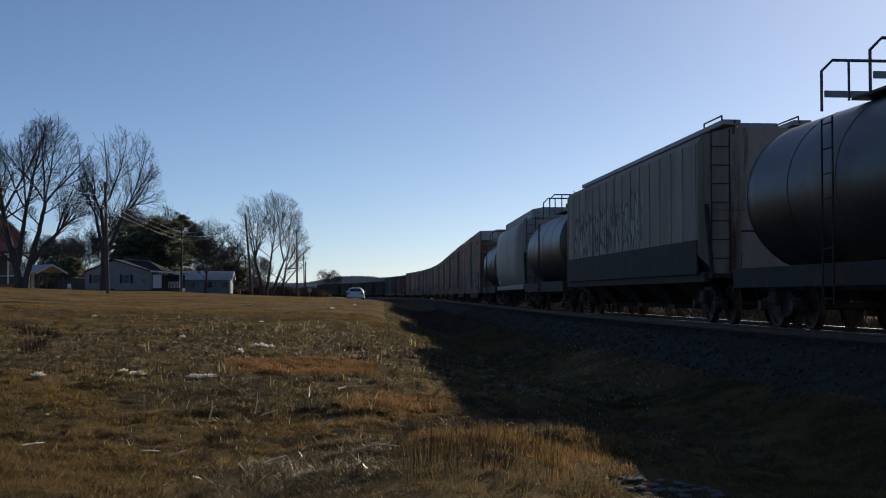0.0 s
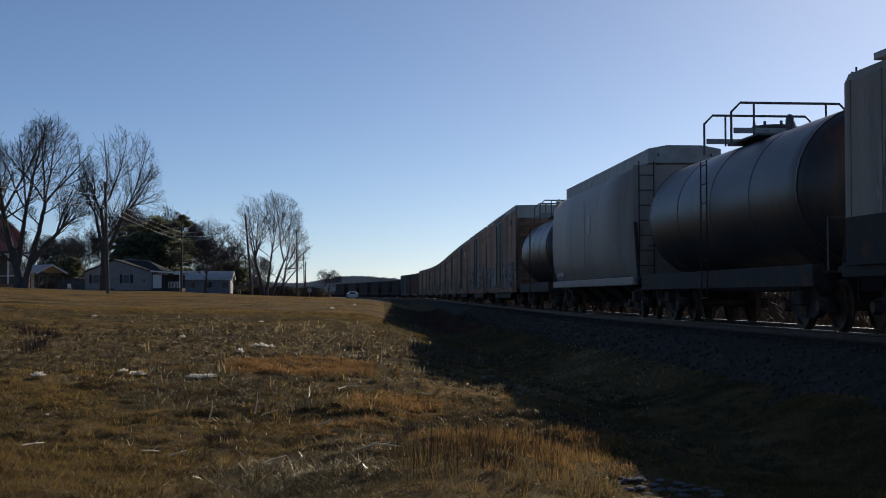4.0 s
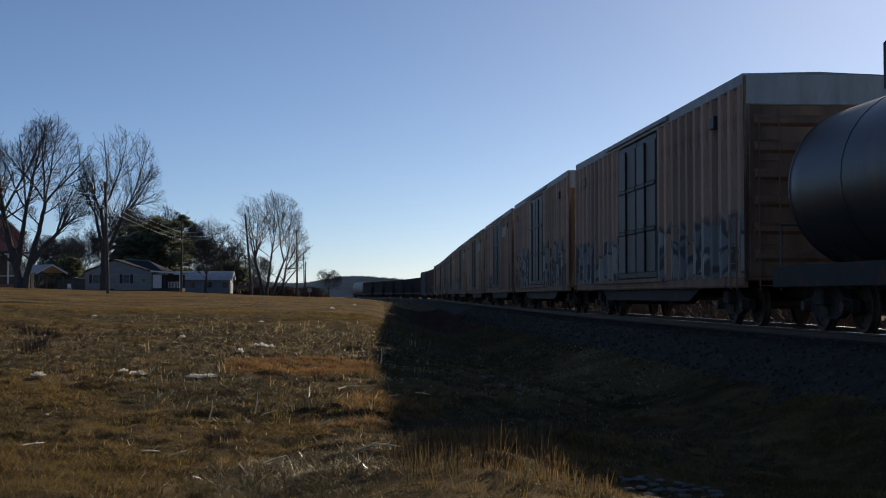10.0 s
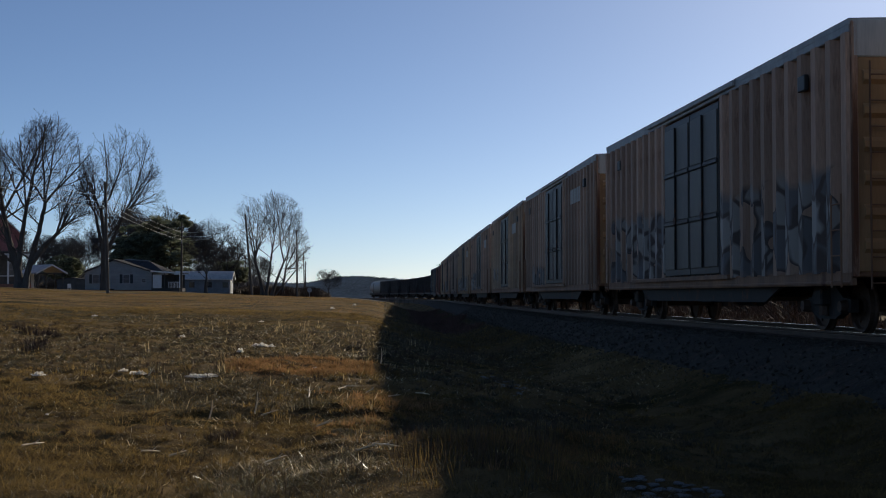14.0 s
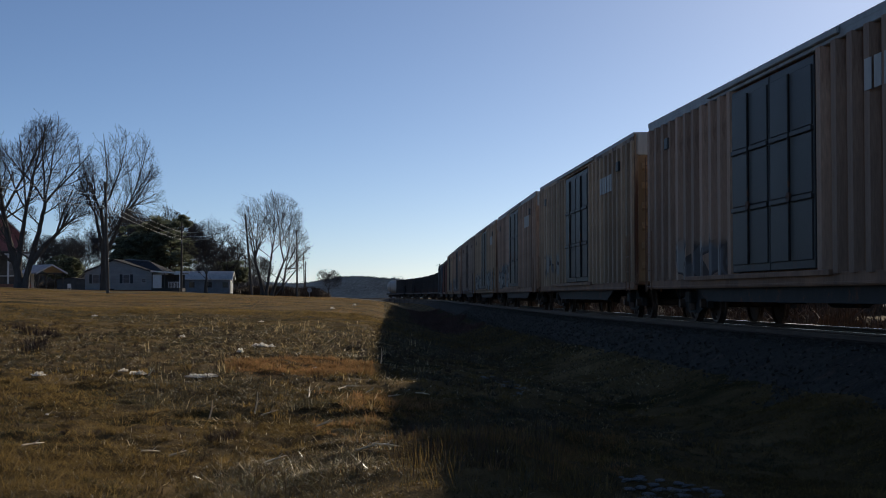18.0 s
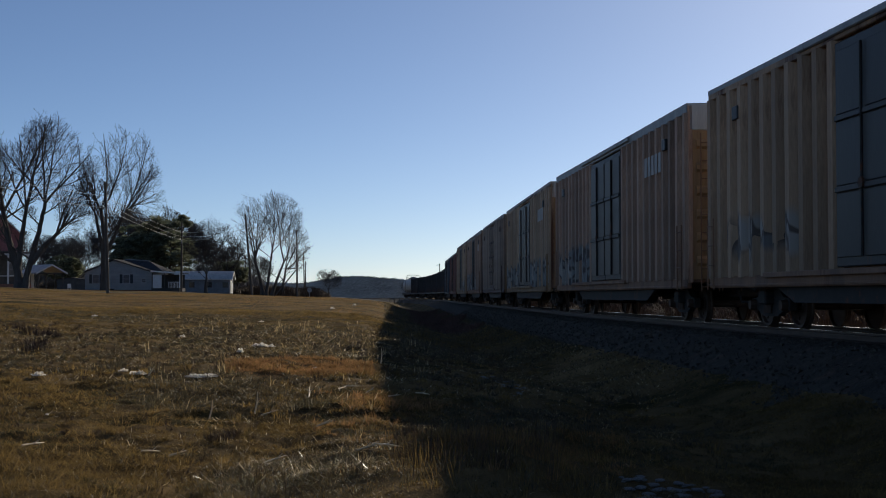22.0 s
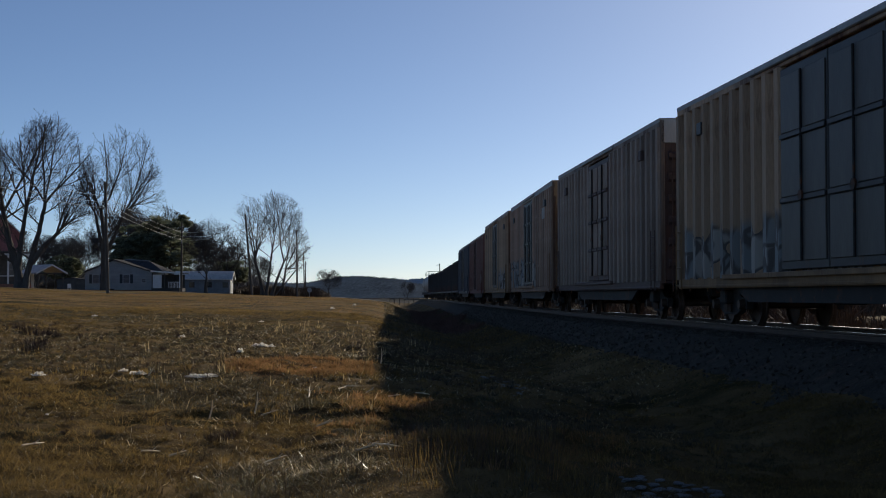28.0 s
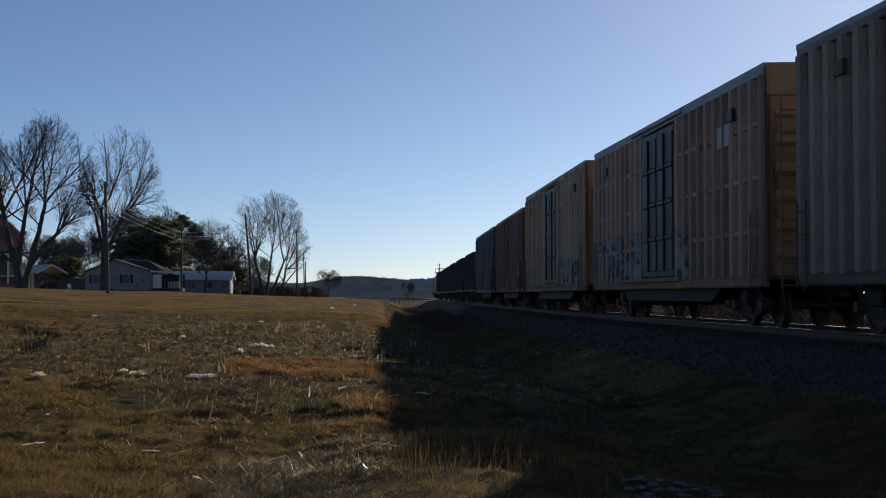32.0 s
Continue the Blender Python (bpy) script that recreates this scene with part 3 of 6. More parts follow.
def box_car(at, length, paint, rib, door, panel, name_label, posts=8, height=5.10, door_w=4.7, marks=None, tag=None, end_top=None, end_paint=None, grid=False, base=None, tall=False):
    """A high boxcar with outside posts and a plug door on each side. Returns the thing and its wheelsets."""
    L, H, W = length, height, 3.1
    car = thing("boxcar", at, name_label, "boxcar", "boxcars of the train")
    hw = W / 2
    part("body", Shape().box((0, 0, (H + 0.95) / 2), (L - 0.1, W - 0.16, H - 0.95), 0.02), tag[0] if tag else paint, car)
    # roof of cross panels with raised seams
    rf = Shape()
    ring = lambda x: [(x, -hw - 0.03, H - 0.10), (x, -hw - 0.03, H), (x, 0, H + 0.05), (x, hw + 0.03, H), (x, hw + 0.03, H - 0.10)]
    rf.loft([ring(-L / 2), ring(L / 2)])
    roof = part("roof", rf, m_galv, car, "galvanised panel roof")
    seam = Shape()
    for sx in (1, -1):
        seam.loft([[(a, sx * (hw + 0.0), H + 0.002), (a, 0, H + 0.052), (a, 0, H + 0.08), (a, sx * (hw + 0.0), H + 0.02)] for a in (-0.05, 0.05)])
    sm = seam.mesh("roof_seam", m_galv)
    for i in range(1, 14):
        part("roof_seam", sm, None, roof, at=pose(-L / 2 + L * i / 14, 0, 0))
    for sy in (1, -1):
        y = sy * hw
        part("side_sill", Shape().box((0, y - sy * 0.03, 0.93), (L - 0.06, 0.10, 0.24), 0.015).box((0, y - sy * 0.02, 0.86), (L - 0.1, 0.11, 0.05), 0.01), paint, car)
        part("belly_sill", Shape().loft([[(a, y - sy * (0.12 + b), z) for a, z in ((-L * 0.3, 0.82), (-L * 0.25, 0.52), (L * 0.25, 0.52), (L * 0.3, 0.82))] for b in (0, 0.06)]), m_frame, car)
        part("door_hood", Shape().box((0.3, y + sy * 0.03, H - 0.09), (door_w * 1.6, 0.12, 0.13), 0.02), m_galv, car)
        for half in (-1, 1):
            part("placard", Shape().box((half * (L / 2 - 2.0), y + sy * 0.06, H - 0.75), (0.34, 0.09, 0.28), 0.015), door, car)
        part("top_chord", Shape().box((0, y - sy * 0.02, H - 0.16), (L - 0.04, 0.10, 0.14), 0.015), m_galv if rib is m_rib else rib, car)
        # posts on both sides of the door
        pm = Shape().loft([[(a, sy * b, z) for a, b in ((-0.18, -0.07), (-0.105, 0.1), (0.105, 0.1), (0.18, -0.07))] for z in (1.02, H - 0.22)]).mesh("post", rib)
        pt = pm.copy()
        if tag:
            pt.materials[0] = tag[1]
        for half in (-1, 1):
            x0, x1 = half * (door_w / 2 + 0.2), half * (L / 2 - 0.16)
            for i in range(posts):
                px = x0 + (x1 - x0) * i / (posts - 1)
                part("side_post", pt if tag and tag[2][0] < px < tag[2][1] else pm, None, car, at=pose(px, y - sy * 0.03, 0))
        if grid:
            for half in (-1, 1):
                x0, x1 = half * (door_w / 2 + 0.2), half * (L / 2 - 0.16)
                for z in (1.9, 2.95, 4.0):
                    part("side_rail", Shape().box(((x0 + x1) / 2, y + sy * 0.012, z), (abs(x1 - x0), 0.06, 0.10), 0.01), rib, car)
        # plug door in two leaves, each a frame with raised panels and lock rods
        for half in (-1, 1):
            dw = door_w / 2 - 0.04
            lf = part("door", Shape().box((0, 0, 0), (dw, 0.10, H - 1.42), 0.015), door, car, "plug door leaf", pose(half * door_w / 4, y + sy * 0.01, 1.12 + (H - 1.42) / 2))
            cols, rows = (2, 3) if tall else (2, 4)
            pw, ph = dw / cols - 0.14, (H - 1.6) / rows - 0.12
            pmesh = Shape().box((0, 0, 0), (pw, 0.03, ph), 0.012).mesh("door_panel", panel)
            for a in range(cols):
                for b in range(rows):
                    pz = (H - 1.6) / 2 - (b + 0.5) * (ph + 0.12)
                    part("door_panel", pmesh, None, lf, at=pose((a + 0.5 - cols / 2) * dw / cols, sy * 0.06, pz))
            for b in range(1, rows):
                part("door_bar", Shape().box((0, sy * 0.07, (H - 1.6) / 2 - b * (ph + 0.12)), (dw - 0.1, 0.06, 0.09), 0.01), door, lf)
            part("lock_rod", Shape().tube([(0, sy * 0.1, -1.7), (0, sy * 0.1, 1.7)], 0.025, 6), m_frame, lf)
            part("lock_wheel", Shape().tube([(0, sy * 0.09, -0.55), (0, sy * 0.13, -0.55)], 0.10, 10), m_frame, lf)
        part("door_track", Shape().box((door_w * 0.3, y + sy * 0.07, 1.04), (door_w * 1.9, 0.08, 0.10), 0.01), paint, car)
        for lx in (-L / 2 + 0.4, L / 2 - 0.4):
            ladder(car, lx, y + sy * 0.12, 0.78, 2.3, "x", paint=paint)
    # ends of pressed panels
    for sx in (1, -1):
        x = sx * (L / 2 - 0.05)
        en = part("end_wall", Shape().box((x, 0, (H + 1.0) / 2), (0.06, W - 0.1, H - 1.05), 0.02), end_paint or paint, car)
        rm = Shape().loft([[(sx * a, yy, z) for a, z in ((0, -0.12), (0.07, -0.05), (0.07, 0.05), (0, 0.12))] for yy in (-1.35, 1.35)]).mesh("end_rib", end_paint or paint)
        for i in range(6):
            part("end_rib", rm, None, en, at=pose(x + sx * 0.03, 0, 1.45 + i * (H - 2.4) / 5))
        part("end_cap", Shape().box((x + sx * 0.02, 0, H - 0.32), (0.1, W - 0.04, 0.62), 0.02), end_top or m_whiteend, en, "off-white upper end panel")
        for yy in (-1.5, 1.5):
            part("corner_post", Shape().box((x, yy, (H + 0.9) / 2), (0.14, 0.12, H - 0.98), 0.02), rib, en)
        ladder(car, x + sx * 0.1, 1.05, 0.75, H - 0.7, "y", paint=paint)
        part("brake_step", Shape().box((x + sx * 0.2, -0.6, 1.5), (0.3, 0.9, 0.04), 0.01), m_galv, car)
        part("crossover_step", Shape().box((x + sx * 0.22, 0, 1.08), (0.3, 2.0, 0.05), 0.01), m_galv, car)
        coupler(car, sx * (L / 2 - 0.2), sx)
    part("centre_sill", Shape().box((0, 0, 0.82), (L - 0.5, 0.45, 0.4), 0.03), m_frame, car)
    part("brake_rig", Shape().box((1.2, 0.75, 0.66), (0.9, 0.35, 0.35), 0.05).tube([(-2.2, 0.7, 0.62), (-0.9, 0.7, 0.62)], 0.2, 10).tube([(-4.5, 0.5, 0.7), (4.5, 0.5, 0.7)], 0.03, 6), m_frame, car)
    if marks:
        for mx, mz, mw, mh, mm in marks:
            bars = Shape()
            n = max(1, int(mw / 0.35))
            for i in range(n):
                bars.box((mx - mw / 2 + (i + 0.5) * mw / n, hw + 0.077, mz), (mw / n * 0.7, 0.012, mh))
            part("lettering", bars, mm, car, "pale painted lettering bars")
    base = base or L / 2 - 2.4
    wheels = truck(car, -base) + truck(car, base)
    return car, wheels, base


def ring_tank(x, r, zc, n=36):
    return [(x, r * math.cos(a), zc + r * math.sin(a)) for a in np.linspace(0, 2 * math.pi, n, endpoint=False)]


def tank_car(at, length, r, zc, paint, label):
    """A tank car with dished heads, manway, platform with handrails, saddles and stub sills."""
    L = length
    car = thing("tank_car", at, label, "tank car", "tank cars of the train")
    xs = [(-L / 2, 0.02), (-L / 2 + 0.06, r * 0.45), (-L / 2 + 0.2, r * 0.75), (-L / 2 + 0.42, r * 0.93), (-L / 2 + 0.7, r)]
    rings = [ring_tank(x, rr, zc) for x, rr in xs] + [ring_tank(x, r, zc) for x in np.linspace(-L / 2 + 1.2, L / 2 - 1.2, 8)] + [ring_tank(-x, rr, zc) for x, rr in reversed(xs)]
    tk = part("tank", Shape().loft(rings), paint, car, smooth=True)
    for x in np.linspace(-L / 2 + 0.7, L / 2 - 0.7, 5):
        sh = Shape()
        a = np.linspace(0, 2 * math.pi, 36, endpoint=False)
        sh.loft([[(x + dx, rr * math.cos(w), zc + rr * math.sin(w)) for w in a] for dx, rr in ((-0.03, r - 0.01), (-0.03, r + 0.008), (0.03, r + 0.008), (0.03, r - 0.01))], caps=False)
        part("weld_band", sh, paint, tk)
    top = zc + r
    part("manway", Shape().tube([(0, 0, top - 0.1), (0, 0, top + 0.22)], 0.45, 16).tube([(0, 0, top + 0.22), (0, 0, top + 0.28)], 0.5, 16), paint, car)
    for q in range(8):
        a = q * math.pi / 4
        part("manway_bolt", Shape().tube([(0.46 * math.cos(a), 0.46 * math.sin(a), top + 0.2), (0.46 * math.cos(a), 0.46 * math.sin(a), top + 0.36)], 0.035, 6), m_rail_iron, car)
    part("safety_valve", Shape().tube([(-1.0, 0, top - 0.05), (-1.0, 0, top + 0.3), (-1.0, 0, top + 0.42)], [0.11, 0.09, 0.05], 10), m_rail_iron, car)
    part("valve_pipe", Shape().tube([(1.0, 0, top - 0.05), (1.0, 0, top + 0.32)], 0.07, 8), m_rail_iron, car)
    part("platform", Shape().box((0, 0, top - 0.02), (2.1, 1.5, 0.05), 0.01), m_rail_iron, car, "grating platform round the manway")
    for k in (-1.02, 1.02):
        zt = top + 0.66
        rl = part("handrail", Shape().tube([(k, 1.3, top - 0.25), (k, 1.3, zt - 0.2), (k, 1.1, zt), (k, -1.1, zt), (k, -1.3, zt - 0.2), (k, -1.3, top - 0.25)], 0.028, 8), m_rail_iron, car, "thin dark steel handrail")
        for yy in (-0.8, 0.8):
            part("rail_post", Shape().tube([(k, yy, top - 0.05), (k, yy, zt)], 0.024, 8), m_rail_iron, rl)
        part("toe_board", Shape().box((k, 0, top + 0.06), (0.03, 2.5, 0.12), 0.005), m_galv, rl)
    for sy in (1, -1):
        ladder(car, 0.0, sy * (r + 0.12), 0.5, top - 0.5, "x", 0.46)
        # board deepened to screen the bright gap under the tank
        part("running_board", Shape().box((0, sy * 1.42, 1.0), (L + 0.3, 0.2, 0.4), 0.015), m_frame, car)
    for sx in (1, -1):
        part("saddle", Shape().loft([[(sx * (L / 2 - 1.7) + dx, y, z) for y, z in ((-1.1, zc - r + 0.45), (-0.4, 0.95), (0.4, 0.95), (1.1, zc - r + 0.45))] for dx in (-0.3, 0.3)]), m_frame, car)
        part("stub_sill", Shape().box((sx * (L / 2 - 0.9), 0, 0.9), (3.0, 0.5, 0.38), 0.03), m_frame, car)
        part("end_platform", Shape().box((sx * (L / 2 + 0.15), 0, 1.06), (0.5, 2.7, 0.06), 0.01), m_frame, car)
        part("end_rail", Shape().tube([(sx * (L / 2 + 0.3), -1.3, 1.05), (sx * (L / 2 + 0.3), -1.3, 2.0), (sx * (L / 2 + 0.3), 1.3, 2.0), (sx * (L / 2 + 0.3), 1.3, 1.05)], 0.022, 6), m_rail_iron, car)
        coupler(car, sx * (L / 2 + 0.2), sx)
    # full-length sill added to help close that bright gap
    part("centre_sill", Shape().box((0, 0, 0.9), (L - 1.5, 0.5, 0.34), 0.03), m_frame, car)
    part("bottom_valve", Shape().tube([(0, 0, zc - r + 0.1), (0, 0, zc - r - 0.35)], [0.2, 0.1], 10), m_frame, car)
    base = L / 2 - 1.4
    return car, truck(car, -base) + truck(car, base), base


def covered_hopper(at, length, paint, label, rounded=False, spot=None):
    """A covered hopper: curved or posted sides, end slope sheets, discharge bays, roof with hatches and a raised walkway."""
    L = length
    car = thing("covered_hopper", at, label, "hopper car", "covered hoppers of the train")
    E, hw = 4.3, 1.58
    if rounded:
        sect = [(1.1, 1.0), (1.42, 1.25), (1.56, 1.8), (1.6, 2.6), (1.58, 3.4), (1.5, 4.0), (1.32, 4.25), (0.75, 4.46)]
    else:
        sect = [(1.1, 1.1), (1.53, 1.5), (1.58, 1.56), (1.58, 2.6), (1.58, 4.1), (1.5, 4.26), (1.2, 4.36), (0.8, 4.46)]
    full = [(y, z) for y, z in sect] + [(-y, z) for y, z in reversed(sect)]

    part("body", Shape().loft([[(x, y, z) for y, z in full] for x in (-L / 2, -L / 4, 0, L / 4, L / 2)]), paint, car, smooth=rounded)
    for sx in (1, -1):
        # slope sheet and open end under it
        part("end_sheet", Shape().loft([[(sx * (L / 2 + 0.005), y, 2.6), (sx * (L / 2 - 0.0), y, 4.3), (sx * (L / 2 + 0.03), y, 4.3), (sx * (L / 2 + 0.03), y, 2.6)] for y in (-1.45, 1.45)]), paint, car)
        part("end_frame", Shape().box((sx * (L / 2 + 0.25), 0, 1.08), (0.8, 2.9, 0.12), 0.02).tube([(sx * (L / 2 + 0.5), -1.4, 1.1), (sx * (L / 2 + 0.05), -1.4, 2.7)], 0.05, 6).tube([(sx * (L / 2 + 0.5), 1.4, 1.1), (sx * (L / 2 + 0.05), 1.4, 2.7)], 0.05, 6), m_frame, car)
        ladder(car, sx * (L / 2 + 0.14), 1.1, 0.55, 4.4, "y")
        coupler(car, sx * (L / 2 + 0.1), sx)
        for yy in (-0.75, 0.75):
            part("walkway_bracket", Shape().tube([(sx * (L / 2 - 0.02), yy, 4.25), (sx * (L / 2 + 0.1), yy, 4.62)], 0.03, 6), m_rail_iron, car)
    if rounded:
        arch = [(-1.03, 4.36), (-1.03, 4.76), (-0.5, 4.86), (0.5, 4.86), (1.03, 4.76), (1.03, 4.36)]
        part("roof", Shape().loft([[(x, y, z) for y, z in arch] for x in (-L / 2 - 0.1, L / 2 + 0.1)]), m_galv, car, "dull grey arched roof over the hatches")
    for sy in (1, -1):
        if not rounded:
            part("walkway", Shape().box((0, sy * 0.82, 4.57), (L + 0.2, 0.42, 0.12), 0.01), m_galv, car, "raised grating walkway")
        part("side_sill", Shape().box((0, sy * 1.45, 1.06), (L + 0.6, 0.16, 0.24), 0.02), paint if rounded else m_frame, car)
        if not rounded:
            # panel added to give the side a near-black lower band
            part("side_skirt", Shape().box((0, sy * 1.585, 1.52), (L - 0.1, 0.05, 0.78), 0.01), m_frame, car, "near-black lower side panel")
            pm = Shape().box((0, 0, 0), (0.10, 0.022, 2.2), 0.008).mesh("side_post", paint)
            for i in range(16):
                part("side_post", pm, None, car, at=pose(-L / 2 + 0.2 + i * (L - 0.4) / 15, sy * 1.59, 3.03))
        else:
            part("side_seam", Shape().box((0, sy * 1.6, 2.6), (0.05, 0.012, 2.4)), paint, car)
        part("grab_hoop", Shape().tube([(0.4 - L / 2, sy * 0.9, 4.6), (0.4 - L / 2, sy * 0.9, 4.78), (1.9 - L / 2, sy * 0.9, 4.78), (1.9 - L / 2, sy * 0.9, 4.6)], 0.02, 6), m_rail_iron, car)
    hm = Shape().box((0, 0, 0), (1.9, 0.95, 0.16), 0.04).mesh("hatch", m_galv)
    for i in range(6):
        part("hatch", hm, None, car, at=pose(-L / 2 + (i + 0.5) * L / 6, 0, 4.56))
    for i in range(4):
        x = -L * 0.33 + i * L * 0.22
        sh = Shape().loft([[(x - a, -b, z), (x + a, -b, z), (x + a, b, z), (x - a, b, z)] for a, b, z in ((L * 0.1, 1.4, 1.2), (0.35, 0.5, 0.42), (0.35, 0.5, 0.3))])
        part("discharge_bay", sh, m_frame, car)
    part("centre_sill", Shape().box((0, 0, 0.85), (L + 0.4, 0.4, 0.3), 0.03), m_frame, car)
    if spot:
        part("emblem", Shape().loft([[(spot + 0.24 * math.cos(a), y, 2.95 + 0.36 * math.sin(a)) for a in np.linspace(0, 2 * math.pi, 20, endpoint=False)] for y in (1.598, 1.606)]), m_emblem, car, "faded oval emblem")
        bars = Shape()
        for i in range(6):
            bars.box((L / 2 - 2.0 + i * 0.24, 1.5, 1.42), (0.14, 0.03, 0.16))
        part("lettering", bars, m_whiteend, car, "pale painted lettering bars")
    base = L / 2 - 1.0
    return car, truck(car, -base) + truck(car, base), base


def open_hopper(at, length, paint, label):
    """An open-top hopper car with posts, sloping ends and a heaped rim."""
    L, H, hw, out = length, 3.95, 1.55, 2.0
    car = thing("open_hopper", at, label, "hopper car", "open hoppers of the train")
    for sy in (1, -1):
        part("side", Shape().box((0, sy * (hw - 0.08), (H + 1.0) / 2), (L, 0.06, H - 1.0), 0.01), paint, car)
        part("top_chord", Shape().box((0, sy * (hw - 0.06), H - 0.06), (L + 0.1, 0.18, 0.14), 0.02), paint, car)
        part("side_sill", Shape().box((0, sy * (hw - 0.06), 1.05), (L + 2 * out, 0.16, 0.22), 0.02), paint, car)
        pm = Shape().box((0, 0, 0), (0.13, 0.10, H - 1.2), 0.015).mesh("side_post", paint)
        for i in range(10):
            part("side_post", pm, None, car, at=pose(-L / 2 + 0.08 + i * (L - 0.16) / 9, sy * (hw - 0.01), (H + 1.05) / 2))
    for sx in (1, -1):
        part("end_sheet", Shape().loft([[(sx * a, y, z) for a, z in ((L / 2 - 2.4, 1.2), (L / 2, 2.6), (L / 2, H), (L / 2 - 0.05, H), (L / 2 - 0.05, 2.68), (L / 2 - 2.4, 1.28))] for y in (-hw + 0.1, hw - 0.1)]), paint, car)
        ladder(car, sx * (L / 2 + 0.1), 1.1, 1.1, H - 0.1, "y")
        for yy in (-1.4, 1.4):
            part("end_strut", Shape().tube([(sx * (L / 2 + out - 0.2), yy, 1.1), (sx * (L / 2), yy, 2.9)], 0.06, 6), paint, car)
        part("end_frame", Shape().box((sx * (L / 2 + out / 2), 0, 1.05), (out, 2.8, 0.16), 0.02), m_frame, car)
        coupler(car, sx * (L / 2 + out - 0.1), sx)
    for i in range(3):
        x = -L * 0.24 + i * L * 0.24
        part("discharge_bay", Shape().loft([[(x - a, -b, z), (x + a, -b, z), (x + a, b, z), (x - a, b, z)] for a, b, z in ((L * 0.11, 1.4, 1.3), (0.4, 1.1, 0.4))]), m_frame, car)
    part("load", Shape().loft([[(x, -1.4, 3.3), (x, 0, 3.3 + h), (x, 1.4, 3.3), (x, 0, 3.0)] for x, h in ((-L / 2 + 0.3, 0.05), (-L / 4, 0.3), (0, 0.25), (L / 4, 0.3), (L / 2 - 0.3, 0.05))]), m_coalcar, car)
    part("centre_sill", Shape().box((0, 0, 0.85), (L + 2 * out, 0.4, 0.3), 0.03), m_frame, car)
    base = L / 2 + 0.6
    return car, truck(car, -base) + truck(car, base), base


ROLLING = []        # thing, wheelsets, half wheelbase, place along the line at the start


def put(made, s):
    ROLLING.append((*made, s))


I0 = Matrix.Identity(4)
put(tank_car(I0, 10.4, 1.5, 2.64, m_tank, "glossy black tank car with dark handrails on top"), 22.2)
put(covered_hopper(I0, 17.6, m_hopper, "dirty white covered hopper with dark sprayed lettering on its posted side"), 38.7)
put(tank_car(I0, 12.3, 1.5, 2.64, m_tank, "glossy black tank car with a brown stained belly"), 55.4)
put(covered_hopper(I0, 14.2, m_greytank, "plain grey covered hopper with smooth curved sides and roof walkway", rounded=True, spot=-0.9), 70.1)
put(tank_car(I0, 10.8, 1.5, 2.64, m_tank, "black tank car with pale reflections and a top platform"), 84.6)
REARS = [91.6, 110.5, 131.0, 151.5, 172.0, 193.1, 213.6, 231.6, 250.0, 268.5, 285.6, 303.9]
LOOK = [
    (m_orange, m_rib, m_door, m_doorpanel, "faded orange boxcar with pale posts and low sprayed lettering", None, sprayed_pair("orange_blue", ORANGE, POST, OTINT, (0.9, 2.35), (-9.4, 9.4), SPRAY_BLUE), False),
    (m_orange, m_rib, m_door, m_doorpanel, "faded orange boxcar with large white and blue sprayed letters", None, sprayed_pair("orange_pale", ORANGE, POST, OTINT, (0.9, 2.75), (-8.8, 9.2), SPRAY_PALE), False),
    (m_orange, m_rib, m_door, m_door, "faded orange boxcar with a dark plug door", [(-5.5, 4.1, 2.2, 0.5, m_whiteend)], sprayed_pair("orange_low", ORANGE, POST, OTINT, (0.9, 1.9), (3.0, 7.0), SPRAY_PALE), False),
    (m_orange, m_rib2, m_door, m_door, "plain tan-orange boxcar with dark doors", [(-5.5, 4.0, 2.0, 0.5, m_whiteend)], sprayed_pair("tan_low", ORANGE, POST2, OTINT, (1.5, 2.2), (4.0, 8.0), SPRAY_PALE), False),
    (m_orange, m_rib, m_door, m_doorpanel, "faded orange boxcar with a pale lettered patch near its end", [(-6.4, 4.0, 1.9, 0.5, m_whiteend)], sprayed_pair("orange_end", ORANGE, POST, OTINT, (0.9, 2.3), (3.2, 9.0), SPRAY_BLUE), False),
    (m_yellow, m_rib2, m_door, m_doorpanel, "weathered yellow boxcar with sprayed lettering low on its side", [(-6.4, 4.0, 1.9, 0.5, m_whiteend)], sprayed_pair("yellow_low", YELLOW, POST2, YTINT, (0.9, 2.1), (-8.6, 9.2), SPRAY_BLUE), False),
    (m_brown, m_rib3, m_brown, m_rib3, "dark brown boxcar with pale door panels", None, None, False),
    (m_orange, m_rib, m_door, m_door, "faded orange boxcar with framed side panels and small emblem", [(-5.8, 4.0, 1.0, 0.45, m_whiteend)], sprayed_pair("orange_panel", ORANGE, POST, OTINT, (0.9, 2.3), (-3.0, 8.6), SPRAY_BLUE), True),
    (m_yellow, m_rib2, m_door, m_doorpanel, "weathered yellow boxcar with framed side panels", None, sprayed_pair("yellow_mid", YELLOW, POST2, YTINT, (0.9, 2.0), (-7.0, -2.0), SPRAY_DARK), True),
    (m_red, m_red, m_red, m_red, "dark red boxcar with a small white stencil", [(-6.0, 1.8, 0.4, 0.6, m_whiteend)], None, False),
    (m_blue, m_blue, m_blue, m_door, "dark blue boxcar coupled behind a red one", None, None, False),
]
